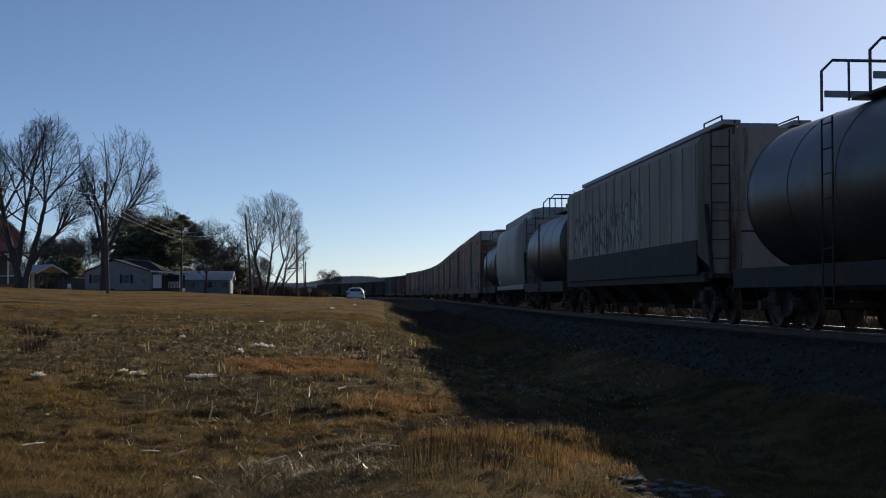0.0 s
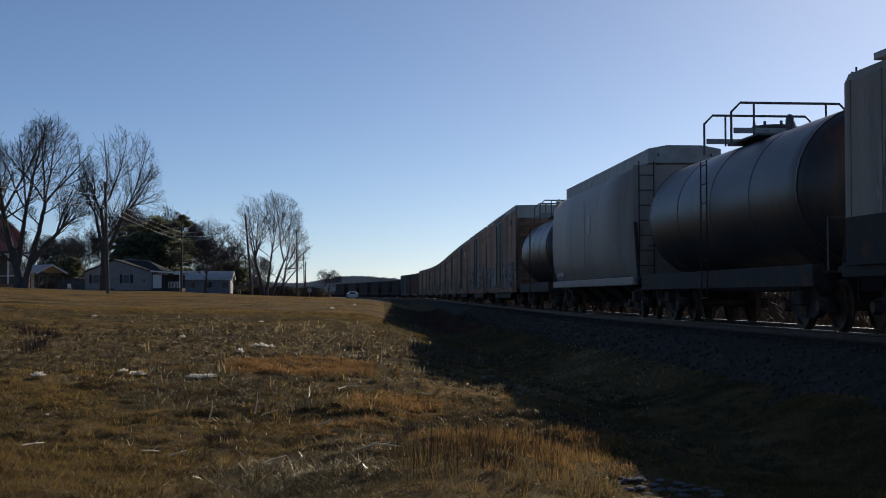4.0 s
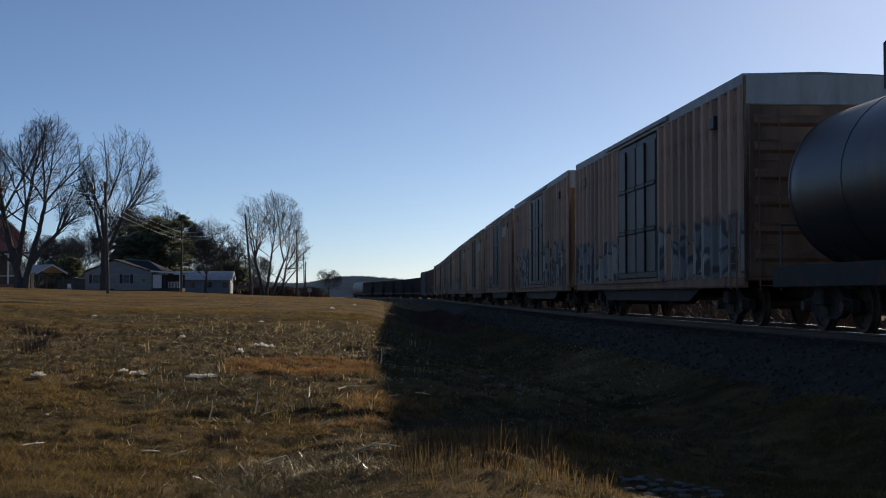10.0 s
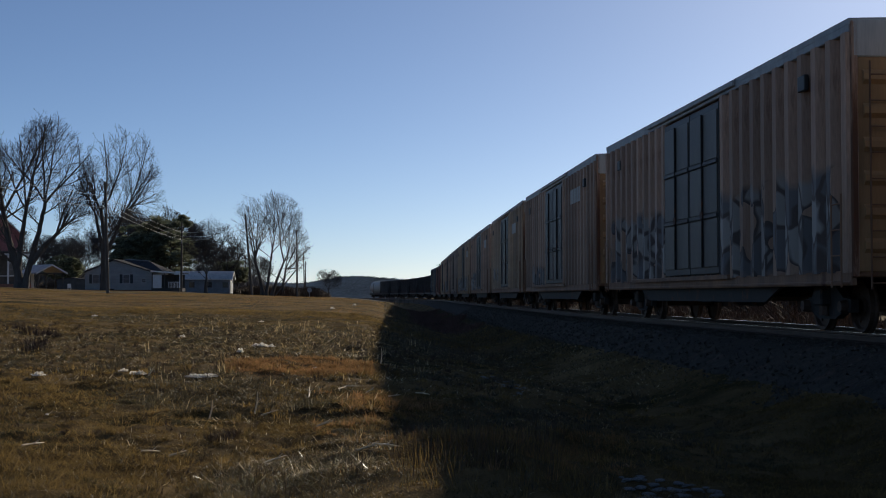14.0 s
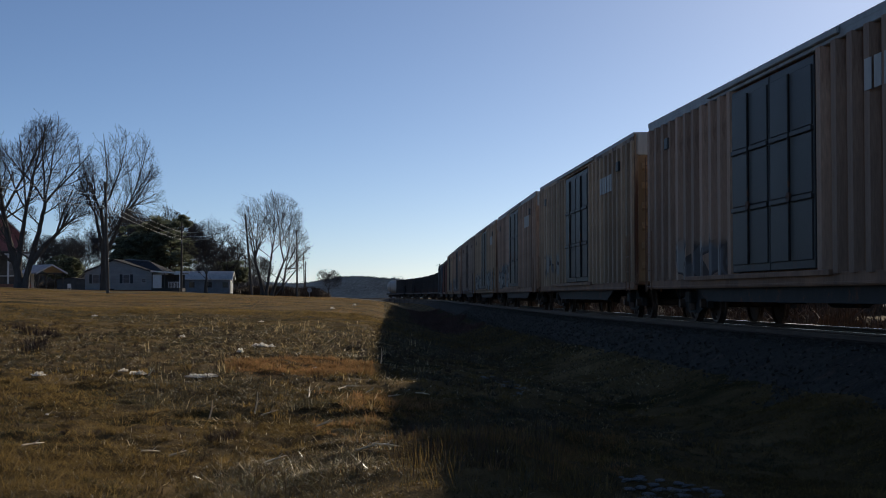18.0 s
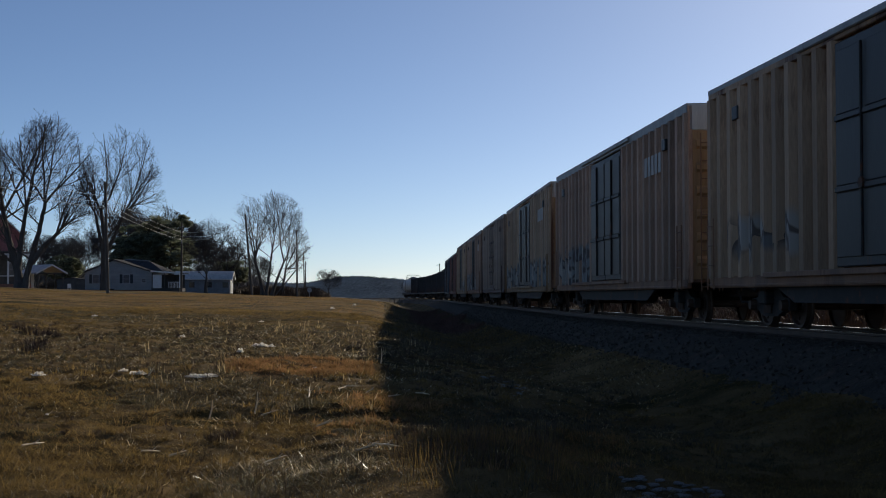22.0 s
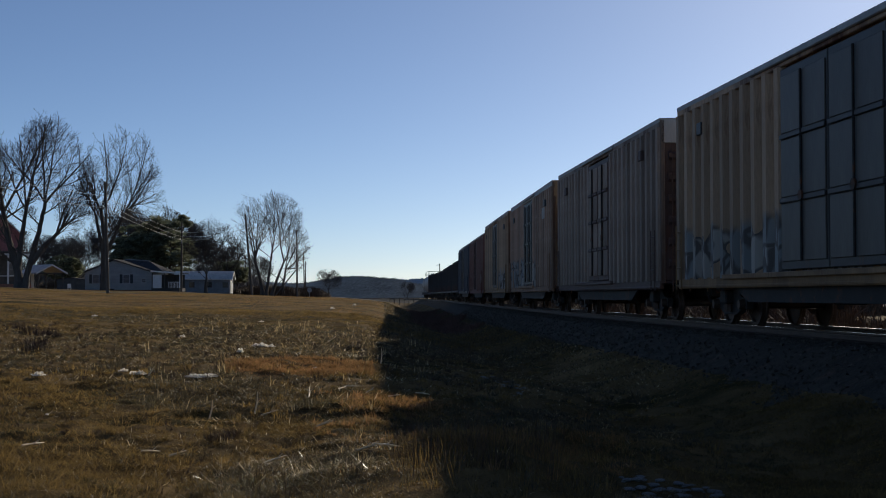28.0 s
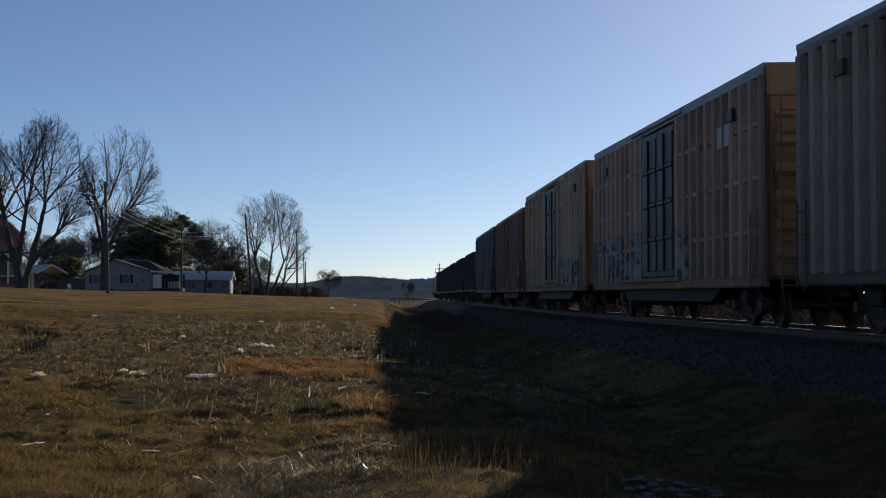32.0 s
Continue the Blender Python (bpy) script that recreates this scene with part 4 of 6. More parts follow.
for i, (paint, rib, door, panel, label, marks, tag, grid) in enumerate(LOOK):
    a, b = REARS[i], REARS[i + 1]
    gap = 0.0 if i == 0 else 1.75
    put(box_car(I0, b - a - gap, paint, rib, door, panel, label, posts=11, door_w=4.6 if i < 6 else 3.3, marks=marks, tag=tag, grid=grid, tall=i < 6,
                end_top=m_goldend if i in (7, 8) else paint if i > 8 else None, end_paint=m_goldend if i in (1, 2, 3, 4, 5, 7, 8) else None, height=4.8 if i > 8 else 5.13), (a + gap + b) / 2)
for i in range(6):
    put(open_hopper(I0, 11.2, m_coalcar, "black open-top hopper car near the end of the train"), 303.9 + 2.6 + 6.7 + i * 16.6)
put(tank_car(I0, 13.5, 1.5, 2.64, m_whiteend, "pale grey tank car at the end of the train"), 411.6)


# ---- places read against the view axis ----
def at_bearing(b, dist):
    """Ground place at a bearing (in steps of 1/2337 from the left border) and a distance ahead."""
    x = (b - 784) / 2337 * dist
    return x, dist, gz(x, dist)


# ---- road ----
def road_x(y):
    return float(side_x(min(y, 899)) - np.interp(y, [100, 140, 165, 190, 215, 228, 278, 400, 900], [10, 10.06, 10.3, 10.96, 11.54, 11.86, 13.6, 18, 18]))


def road_z(y):
    """Height of the wheel tracks on the road."""
    k = 144 + 6 * math.floor((y - 144) / 6)
    a, b = (gz(road_x(q), q) + 0.088 for q in (k, k + 6))
    return a + (b - a) * (y - k) / 6


def road_heading(y):
    return math.degrees(math.atan2(2.0, road_x(y + 1) - road_x(y - 1)))


road_line = [(-120.0, 118.0), (-80.0, 117.0), (-50.0, 117.0), (-30.0, 119.0), (-18.0, 124.0), (-12.0, 132.0)] + [(road_x(y), float(y)) for y in range(144, 897, 6)]
rings = []
for i, (x, y) in enumerate(road_line):
    x0, y0 = road_line[max(i - 1, 0)]
    x1, y1 = road_line[min(i + 1, len(road_line) - 1)]
    d = Vector((x1 - x0, y1 - y0)).normalized()
    z = gz(x, y) + (0.05 if y > 134 else -0.01)
    rings.append([(x - d.y * w, y + d.x * w, z + h) for w, h in ((3.2, -0.25), (3.2, 0.0), (0, 0.05), (-3.2, 0.0), (-3.2, -0.25))])
road = tagged(part("road", Shape().loft(rings), m_asphalt), "grey asphalt country road beyond the grass rise", "road", kind="structure")
part("centre_line", Shape().loft([[tuple(Vector(r[2]) + Vector((0.08, 0, 0.006))), tuple(Vector(r[2]) + Vector((0.08, 0, 0.012))), tuple(Vector(r[2]) + Vector((-0.08, 0, 0.012))), tuple(Vector(r[2]) + Vector((-0.08, 0, 0.006)))] for r in rings]), m_paintline, road)


# ---- trees ----
class Growth:
    """Upswept limbs that fork again and again inside the lobes of a crown."""
    WAVER = (0.07, 0.075, 0.07, 0.09, 0.1)
    RISE = (0.035, 0.045, 0.04, 0.03, 0.02)
    STEPS = (9, 8, 6, 4, 3)

    def __init__(self, seed, crown, tip, forks):
        self.rnd = np.random.RandomState(seed)
        self.lobes = [tuple(float(q) for q in c[:6]) for c in crown]
        self.tip, self.forks, self.lines = tip, forks, []

    def inside(self, p):
        x, y, z = p
        return any(((x - a) / d) ** 2 + ((y - b) / e) ** 2 + ((z - c) / f) ** 2 < 1 for a, b, c, d, e, f in self.lobes)

    def reach(self, p, d):
        """Length from p along d to the far side of the crown."""
        was, k = False, 0.0
        while k < 15:
            k += 0.5
            now = self.inside(p + d * k)
            if was and not now:
                break
            was = was or now
        return k if was else 3.0

    def limb(self, p, d, length, r, level):
        rnd, n = self.rnd, self.STEPS[level]
        p, d = Vector(p), Vector(d)
        pts, kids, was = [p], [], self.inside(p)
        turn = rnd.uniform(0, 6.28)
        shake = rnd.normal(0, self.WAVER[level], (n, 3)).tolist()
        for i in range(n):
            d = d + Vector(shake[i])
            d.z += self.RISE[level]
            d.normalize()
            p = p + d * (length / n)
            pts.append(p)
            now = self.inside(p)
            was = was or now
            if (was and not now and rnd.random() < 0.9) or (not was and i >= n // 2):
                break
            if level < 4 and (i + 1) / n > 0.18:
                kids.append((p, d, (i + 1) / n))
        m = len(pts) - 1
        self.lines.append((pts, [max(self.tip * 0.5, r * (1 - 0.72 * k / m)) for k in range(m + 1)], level))
        for p, d, t in kids:
            for _ in range(int(self.forks[level] + rnd.random())):
                turn += 2.4
                a = d.cross(Vector((0.3, 0.2, 0.9))).normalized()
                o = a * math.cos(turn) + d.cross(a) * math.sin(turn)
                w = rnd.uniform(0.4, 0.8)
                self.limb(p, d * math.cos(w) + o * math.sin(w), length * rnd.uniform(0.42, 0.68) * (1.1 - 0.5 * t), max(self.tip, r * (1 - 0.72 * t) * 0.6), level + 1)


def bare_tree(at, seed, trunk_r, crown, trunks, label, forks=(1, 1, 1, 0.8), tip=0.011, group="", sweep=0.75):
    """A leafless tree: trunk and limbs in one mesh, the fine twigs of the crown in another."""
    t = thing("bare_tree", at, label, "tree", group)
    g = Growth(seed, crown, tip, forks)
    rnd = g.rnd
    for k, tr in enumerate(trunks):
        r0 = trunk_r * (1.0 if tr[0][2] < 0.5 and k == 0 else 0.72)
        line = [np.array(q, float) for q in tr]
        pts = []
        for a, b in zip(line[:-1], line[1:]):
            m = max(2, int(np.linalg.norm(b - a) / 0.6))
            pts += [a + (b - a) * q / m + rnd.normal(0, 0.025, 3) for q in range(m)]
        pts.append(line[-1])
        n = len(pts) - 1
        rr = [r0 * (1 - 0.5 * q / n) for q in range(n + 1)]
        if tr[0][2] < 0.5:
            pts[0] = pts[0] - np.array([0, 0, 0.3])
            rr[0], rr[1] = rr[0] * 1.45, rr[1] * 1.15
        g.lines.append((pts, rr, -1))
        end = pts[-1] - pts[-2]
        end = end / np.linalg.norm(end)
        for q in range(4):
            d = end + rnd.normal(0, 0.45, 3) + np.array([0, 0, 0.1])
            d /= np.linalg.norm(d)
            g.limb(pts[-1], d, g.reach(pts[-1], d) * rnd.uniform(0.8, 1.05), rr[-1] * rnd.uniform(0.6, 0.85), 0)
        turn = rnd.uniform(0, 6.28)
        for q in range(n // 3, n, 2):
            turn += 2.4
            d = np.array([math.cos(turn), math.sin(turn), sweep * rnd.uniform(0.7, 1.5)])
            d /= np.linalg.norm(d)
            g.limb(pts[q], d, g.reach(pts[q], d) * rnd.uniform(0.7, 1.0), rr[q] * rnd.uniform(0.3, 0.5), 0 if q > n // 2 else 1)
    limbs, twigs = Shape(), Shape()
    for pts, rr, level in g.lines:
        big = rr[0] > 0.04
        (limbs if big else twigs).tube(pts, rr, 8 if rr[0] > 0.15 else (5 if big else 3), cap=False)
    part("trunk", limbs, m_bark, t, smooth=True)
    part("crown", twigs, m_twig, t, "fine bare twigs")
    return t


def leaf_cloud(rnd, blobs, per_blob, size, flat=0.5):
    """Many small triangles gathered in clumps: centre, radii."""
    vs, fs, n = [], [], 0
    for (cx, cy, cz), (rx, ry, rz) in blobs:
        u = rnd.normal(size=(per_blob, 3))
        u /= np.linalg.norm(u, axis=1)[:, None]
        u *= (0.55 + 0.5 * rnd.random((per_blob, 1)))
        c = np.array([cx, cy, cz]) + u * np.array([rx, ry, rz])
        e = rnd.normal(size=(per_blob, 3, 3)) * size
        e[:, :, 2] *= flat
        vs.append((c[:, None, :] + e).reshape(-1, 3))
        n += per_blob
    v = np.concatenate(vs)
    return cloud_mesh(v)


def cloud_mesh(v, name="leaves", material=None):
    me = bpy.data.meshes.new(name)
    k = len(v) // 3
    me.vertices.add(len(v))
    me.vertices.foreach_set("co", np.asarray(v, np.float32).ravel())
    me.loops.add(len(v))
    me.loops.foreach_set("vertex_index", np.arange(len(v), dtype=np.int32))
    me.polygons.add(k)
    me.polygons.foreach_set("loop_start", np.arange(0, 3 * k, 3, dtype=np.int32))
    me.update(calc_edges=True)
    if material:
        me.materials.append(material)
    return me


def pine(at, seed, height, r, label):
    rnd = np.random.RandomState(seed)
    t = thing("pine_tree", at, label, "tree", "pines behind the house")
    tr = Shape().tube([(0, 0, -0.3), (0.1, 0, height * 0.5), (0, 0.1, height * 0.95)], [0.28, 0.2, 0.05], 8)
    blobs = []
    for i in range(54):
        f = rnd.uniform(0.0, 1.0)
        z = height * (0.36 + 0.6 * f)
        a, q = rnd.uniform(0, 6.28), r * math.sqrt(1.02 - (abs(f - 0.4) / 0.6) ** 3.4) * math.sqrt(rnd.uniform(0.1, 1.0))
        x, y = q * math.cos(a), q * math.sin(a)
        k = rnd.uniform(0.6, 1.3)
        for j in range(3):
            blobs.append(((x + rnd.normal(0, 0.16 * r * k), y + rnd.normal(0, 0.16 * r * k), z + rnd.normal(0, 0.12)), (r * 0.2 * k, r * 0.2 * k, r * 0.12 * k)))
        tr.tube([(0, 0, z - 0.9), (x * 0.5, y * 0.5, z - 0.5), (x * 0.95, y * 0.95, z)], [0.08, 0.06, 0.025], 5)
    part("trunk", tr, m_bark, t)
    me = leaf_cloud(rnd, blobs, 95, 0.17)
    me.materials.append(m_pine)
    part("crown", me, None, t, "dense dark green needles")
    return t


x, y, z = at_bearing(40, 140)
bare_tree(pose(x, y, z), 11, 0.5, [(-2.6, 0, 9.5, 3.4, 3.5, 6.5), (2.6, 0, 12.4, 4.2, 4.0, 5.9), (4.2, 0, 8.0, 3.0, 2.5, 2.4)],
          [[(-0.3, 0, 0), (-0.5, 0, 1.8), (-1.5, 0, 5.0), (-2.2, 0.2, 8.0)], [(0.2, 0, 0), (0.7, 0, 2.4), (1.6, 0.2, 6.0), (2.3, 0, 9.0)], [(0.8, 0, 2.6), (2.2, 0.3, 4.4), (3.6, 0, 5.8)], [(-0.5, 0, 2.4), (-0.2, 0.2, 5.5), (0.3, 0, 8.4)]], "large bare spreading tree with a forked dark trunk", sweep=0.55)
x, y, z = at_bearing(-36, 150)
bare_tree(pose(x, y, z, rz=40), 12, 0.4, [(0, 0, 9.0, 3.8, 3.8, 5.4)], [[(0, 0, 0), (0.1, 0, 2.0), (0, 0.1, 4.2)]], "bare tree beside the red-gabled house", (1, 1, 0.8, 0.5))
x, y, z = at_bearing(184, 150)
bare_tree(pose(x, y, z), 21, 0.36, [(-0.8, 0, 12.2, 2.2, 2.4, 6.0), (1.3, 0, 11.6, 2.6, 2.6, 7.3), (3.5, 0, 12.6, 2.8, 2.6, 5.4), (4.9, 0, 10.4, 2.2, 2.0, 3.4)],
          [[(0, 0, 0), (-0.1, 0, 3.0), (0.0, 0, 6.0), (-0.4, 0, 9.0)], [(0.0, 0, 3.6), (1.1, 0, 6.2), (2.3, 0, 8.8)], [(-0.1, 0, 4.4), (-0.7, 0.2, 6.8), (-1.1, 0, 8.8)]], "tall slender bare tree with upswept branches", sweep=1.1)
x, y, z = at_bearing(364, 185)
bare_tree(pose(x, y, z), 14, 0.24, [(0.9, 0, 6.7, 4.0, 3.6, 3.9)], [[(0, 0, 0), (0.05, 0, 1.4), (0.1, 0, 2.6)]], "small round-headed bare tree before the long shed", (1.6, 1.5, 1.2, 0.8), tip=0.009)
x, y, z = at_bearing(470, 200)
bare_tree(pose(x, y, z), 15, 0.34, [(-2.4, 0, 9.8, 3.4, 3.2, 5.4), (1.4, 0, 10.8, 4.4, 4.0, 5.0), (4.2, 0, 7.8, 2.6, 2.6, 3.6)],
          [[(-0.3, 0, 0), (-0.8, 0, 2.4), (-1.6, 0, 5.4)], [(0.1, 0, 0), (0.5, 0, 3.0), (0.9, 0, 6.4)], [(0.9, 0, 0.1), (1.8, 0, 2.6), (2.8, 0, 5.2)]], "wide bare tree with several trunks beside the road")
x, y, z = at_bearing(500, 206)
bare_tree(pose(x, y, z), 16, 0.26, [(1.0, 0, 7.4, 3.4, 3.2, 4.6)], [[(0, 0, 0), (0.1, 0, 1.8), (0.5, 0, 4.2)]], "bare tree beside the road poles", (1, 1, 0.8, 0.5))
x, y, z = at_bearing(581, 330)
far_tree = bare_tree(pose(x, y, z), 18, 0.2, [(0, 0, 4.3, 3.6, 3.2, 2.9)], [[(0, 0, 0), (0.05, 0, 0.9), (0, 0.1, 1.8)]], "small far bare tree beyond the train", (1.6, 1.4, 1.2, 0.6), group="far bare trees", tip=0.011)
for b, dist, rz, sc in ((721, 420, 50, 0.8), (105, 250, 20, 1.5), (140, 262, 90, 1.7), (215, 268, 130, 2.5), (262, 275, 200, 2.6), (300, 280, 60, 2.3), (395, 240, 250, 1.5), (420, 262, 300, 1.4), (120, 240, 170, 1.4), (60, 255, 70, 1.6),
                        (345, 255, 30, 1.6), (450, 300, 95, 1.3), (20, 262, 310, 1.7)):
    x, y, z = at_bearing(b, dist)
    c = copy_thing(far_tree, pose(x, y, z, rz=rz))
    c.scale = (sc, sc, sc)
for i, (b, dist, h, r) in enumerate(((216, 225, 9.6, 2.0), (236, 230, 12.2, 2.9), (262, 228, 12.4, 3.0), (288, 226, 13.4, 3.0), (316, 230, 14.0, 2.7), (224, 220, 8.2, 2.2), (250, 221, 9.4, 3.0), (276, 222, 10.4, 3.0), (300, 221, 10.6, 3.0))):
    x, y, z = at_bearing(b, dist)
    pine(pose(x, y, z), 30 + i, h, r, "dark green pine in a dense clump behind the houses")
for i, (b, dist, h, r) in enumerate(((112, 235, 6.6, 3.0), (408, 245, 6.5, 2.8))):
    x, y, z = at_bearing(b, dist)
    pine(pose(x, y, z), 50 + i, h, r, "low dark evergreen beside the yard")


# ---- brush, hedges and far woods ----
def brush(name, places, per, size, material, label, h=(0.5, 1.4), kind="stuff"):
    rnd = np.random.RandomState(len(places) * 7 + 3)
    vs = []
    for x, y, r, top in places:
        n = per
        a, q = rnd.uniform(0, 6.283, n), r * np.sqrt(rnd.random(n))
        px, py = x + q * np.cos(a), y + q * np.sin(a)
        pz = ground_z(px, py)
        lean = np.clip(rnd.normal(0, 0.2, (n, 2)), -0.45, 0.45)
        ln = top * rnd.uniform(0.35, 1.0, n) * (1 - 0.5 * (q / r) ** 2)
        w = size * rnd.uniform(0.6, 1.4, n)
        base = np.stack([px, py, pz], 1)
        tip = base + np.stack([lean[:, 0] * ln, lean[:, 1] * ln, ln], 1)
        dx = np.stack([np.cos(a + 1.3) * w, np.sin(a + 1.3) * w, np.zeros(n)], 1)
        mid = base * 0.45 + tip * 0.55 + rnd.normal(0, 0.08, (n, 3)) * ln[:, None]
        vs += [np.stack([base - dx, base + dx, tip], 1), np.stack([mid - dx * 0.6, mid + dx * 0.6, mid + np.stack([rnd.normal(0, 0.35, n) * ln, rnd.normal(0, 0.35, n) * ln, 0.4 * ln], 1)], 1)]
    me = cloud_mesh(np.concatenate(vs).reshape(-1, 3), name, material)
    return tagged(new(name, me), label, "brush", kind=kind)


rb = random.Random(9)
places = []
for s in np.arange(10, 50, 1.0):
    px, py, _ = on_track(s, -rb.uniform(6.5, 14.0))
    places.append((px, py, rb.uniform(1.2, 2.2), rb.uniform(0.2, 0.5)))
brush("verge_grass", places, 200, 0.02, m_straw, "pale dry grass on the sunlit verge beyond the track")
# brush and thicket added beyond the track to darken gaps under the cars
places = []
for s in np.arange(44, 260, 1.3):
    px, py, _ = on_track(s, -rb.uniform(6.5, 11.0))
    places.append((px, py, rb.uniform(1.2, 2.0), rb.uniform(0.6, 1.4)))
brush("brush", places, 280, 0.05, m_weed, "tangled dead brush added to darken the gaps under the train")
places = []
for s in np.arange(90, 260, 2.0):
    px, py, _ = on_track(s, -rb.uniform(20.0, 26.0))
    places.append((px, py, 2.2, rb.uniform(2.0, 3.5)))
brush("thicket", places, 300, 0.08, m_weed, "leafless thicket added to block bright gaps under the train")
places = []
for s in np.arange(62, 130, 0.9):
    px, py, _ = on_track(s, rb.uniform(4.0, 6.0))
    places.append((px, py, rb.uniform(0.6, 1.1), rb.uniform(0.2, 0.5)))
brush("ditch_brush", places, 240, 0.022, m_rusty, "low reddish dead brush filling the far ditch")
places = [(*at_bearing(rb.uniform(430, 556), rb.uniform(208, 240))[:2], 3.0, rb.uniform(1.0, 2.2)) for _ in range(60)]
places += [(*at_bearing(rb.uniform(90, 150), rb.uniform(205, 225))[:2], 3.0, rb.uniform(1.5, 2.6)) for _ in range(14)]
brush("hedge", places, 420, 0.10, m_weed, "leafless roadside thicket under the trees")
places = [(*at_bearing(rb.uniform(-60, 440), rb.uniform(265, 300))[:2], 6.0, rb.uniform(4.0, 8.0)) for _ in range(120)]
brush("woods", places, 300, 0.16, m_wood_near, "bare winter woods behind the houses")


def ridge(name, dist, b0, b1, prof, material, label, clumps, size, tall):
    """A far hill: an open rounded bank, skyline fitted to the camera's view, with flat crowns facing it on its near
    slope.
    """
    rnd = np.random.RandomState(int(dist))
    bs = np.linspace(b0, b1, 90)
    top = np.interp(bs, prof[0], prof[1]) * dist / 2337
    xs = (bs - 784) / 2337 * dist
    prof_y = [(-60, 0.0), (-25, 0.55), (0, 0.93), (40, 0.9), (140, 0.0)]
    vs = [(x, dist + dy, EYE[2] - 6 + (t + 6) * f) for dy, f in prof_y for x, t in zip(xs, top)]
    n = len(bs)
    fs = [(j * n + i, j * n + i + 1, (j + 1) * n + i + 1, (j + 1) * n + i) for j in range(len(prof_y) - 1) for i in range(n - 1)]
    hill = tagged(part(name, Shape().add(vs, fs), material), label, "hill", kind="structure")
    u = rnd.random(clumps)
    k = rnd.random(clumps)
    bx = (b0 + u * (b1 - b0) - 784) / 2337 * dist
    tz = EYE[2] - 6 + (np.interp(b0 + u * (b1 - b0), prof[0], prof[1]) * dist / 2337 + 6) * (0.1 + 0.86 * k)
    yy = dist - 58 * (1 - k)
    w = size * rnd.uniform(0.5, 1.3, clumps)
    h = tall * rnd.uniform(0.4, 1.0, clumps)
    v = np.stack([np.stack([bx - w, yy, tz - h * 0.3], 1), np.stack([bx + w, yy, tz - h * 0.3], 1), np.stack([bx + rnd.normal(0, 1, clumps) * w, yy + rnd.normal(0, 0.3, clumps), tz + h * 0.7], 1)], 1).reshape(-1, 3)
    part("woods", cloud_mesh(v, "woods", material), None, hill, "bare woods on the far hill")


ridge("backdrop_near_hill", 700, 380, 830, ([380, 430, 540, 600, 640, 690, 740, 830], [14, 17, 22, 34, 35, 31, 20, 10]), m_wood_far, "wooded rise in the distance, paled with painted haze", 16000, 1.9, 1.7)
ridge("backdrop_far_hill", 1900, -200, 1100, ([-200, 0, 300, 450, 560, 640, 700, 770, 900, 1100], [10, 14, 20, 24, 20, 24, 29, 31, 26, 16]), m_hill, "wooded hill on the horizon, blue-grey with painted haze", 14000, 3.0, 5.0)


# ---- houses ----
def window(parent, x, y, z, w, h, shutters=False, face=-1):
    """A sash window on a wall whose outside looks along y * face."""
    wd = part("window", Shape().box((0, 0, 0), (w, 0.06, h), 0.01), m_pane, parent, "dark sash window", pose(x, y, z))
    for a, b, c, d in ((0, h / 2, w + 0.16, 0.09), (0, -h / 2, w + 0.2, 0.09), (0, 0, w, 0.05)):
        part("window_frame", Shape().box((a, face * 0.03, b), (c, 0.08, d), 0.01), m_wintrim, wd)
    for sx in (-1, 1):
        part("window_frame", Shape().box((sx * w / 2, face * 0.03, 0), (0.09, 0.08, h + 0.1), 0.01), m_wintrim, wd)
        if shutters:
            part("shutter", Shape().box((sx * (w / 2 + 0.27), face * 0.03, 0), (0.38, 0.05, h + 0.06), 0.01), m_shutter, wd)


def gable_walls(w, d, h, rise, ov=0.0):
    """A closed body under a ridge that runs along y."""
    r = [(-w / 2, 0), (-w / 2, h), (0, h + rise), (w / 2, h), (w / 2, 0)]
    return Shape().loft([[(x, y, z) for x, z in r] for y in (-d / 2, d / 2)])


def gable_roof(w, d, h, rise, t=0.14, ov=0.4):
    k = rise / (w / 2)
    r = [(-w / 2 - ov, h - ov * k), (0, h + rise), (w / 2 + ov, h - ov * k), (w / 2 + ov, h - ov * k + t), (0, h + rise + t), (-w / 2 - ov, h - ov * k + t)]
    return Shape().loft([[(x, y, z + 0.02) for x, z in r] for y in (-d / 2 - ov, d / 2 + ov)])


def rake_trim(parent, w, d, h, rise, ov=0.4):
    k = rise / (w / 2)
    for sx in (-1, 1):
        part("rake_board", Shape().loft([[(sx * a, -d / 2 - ov - b, z) for a, z in ((w / 2 + ov, h - ov * k - 0.05), (0, h + rise - 0.05), (0, h + rise + 0.17), (w / 2 + ov, h - ov * k + 0.17))] for b in (0.005, 0.045)]), m_whitewood, parent)


def siding(parent, w, y, h, material, face=-1):
    """Lap boards across a wall."""
    me = Shape().box((0, 0, 0), (w, 0.03, 0.17), 0.008).mesh("board", material)
    for i in range(int(h / 0.19)):
        part("board", me, None, parent, at=pose(0, y + face * 0.012, 0.12 + i * 0.19))


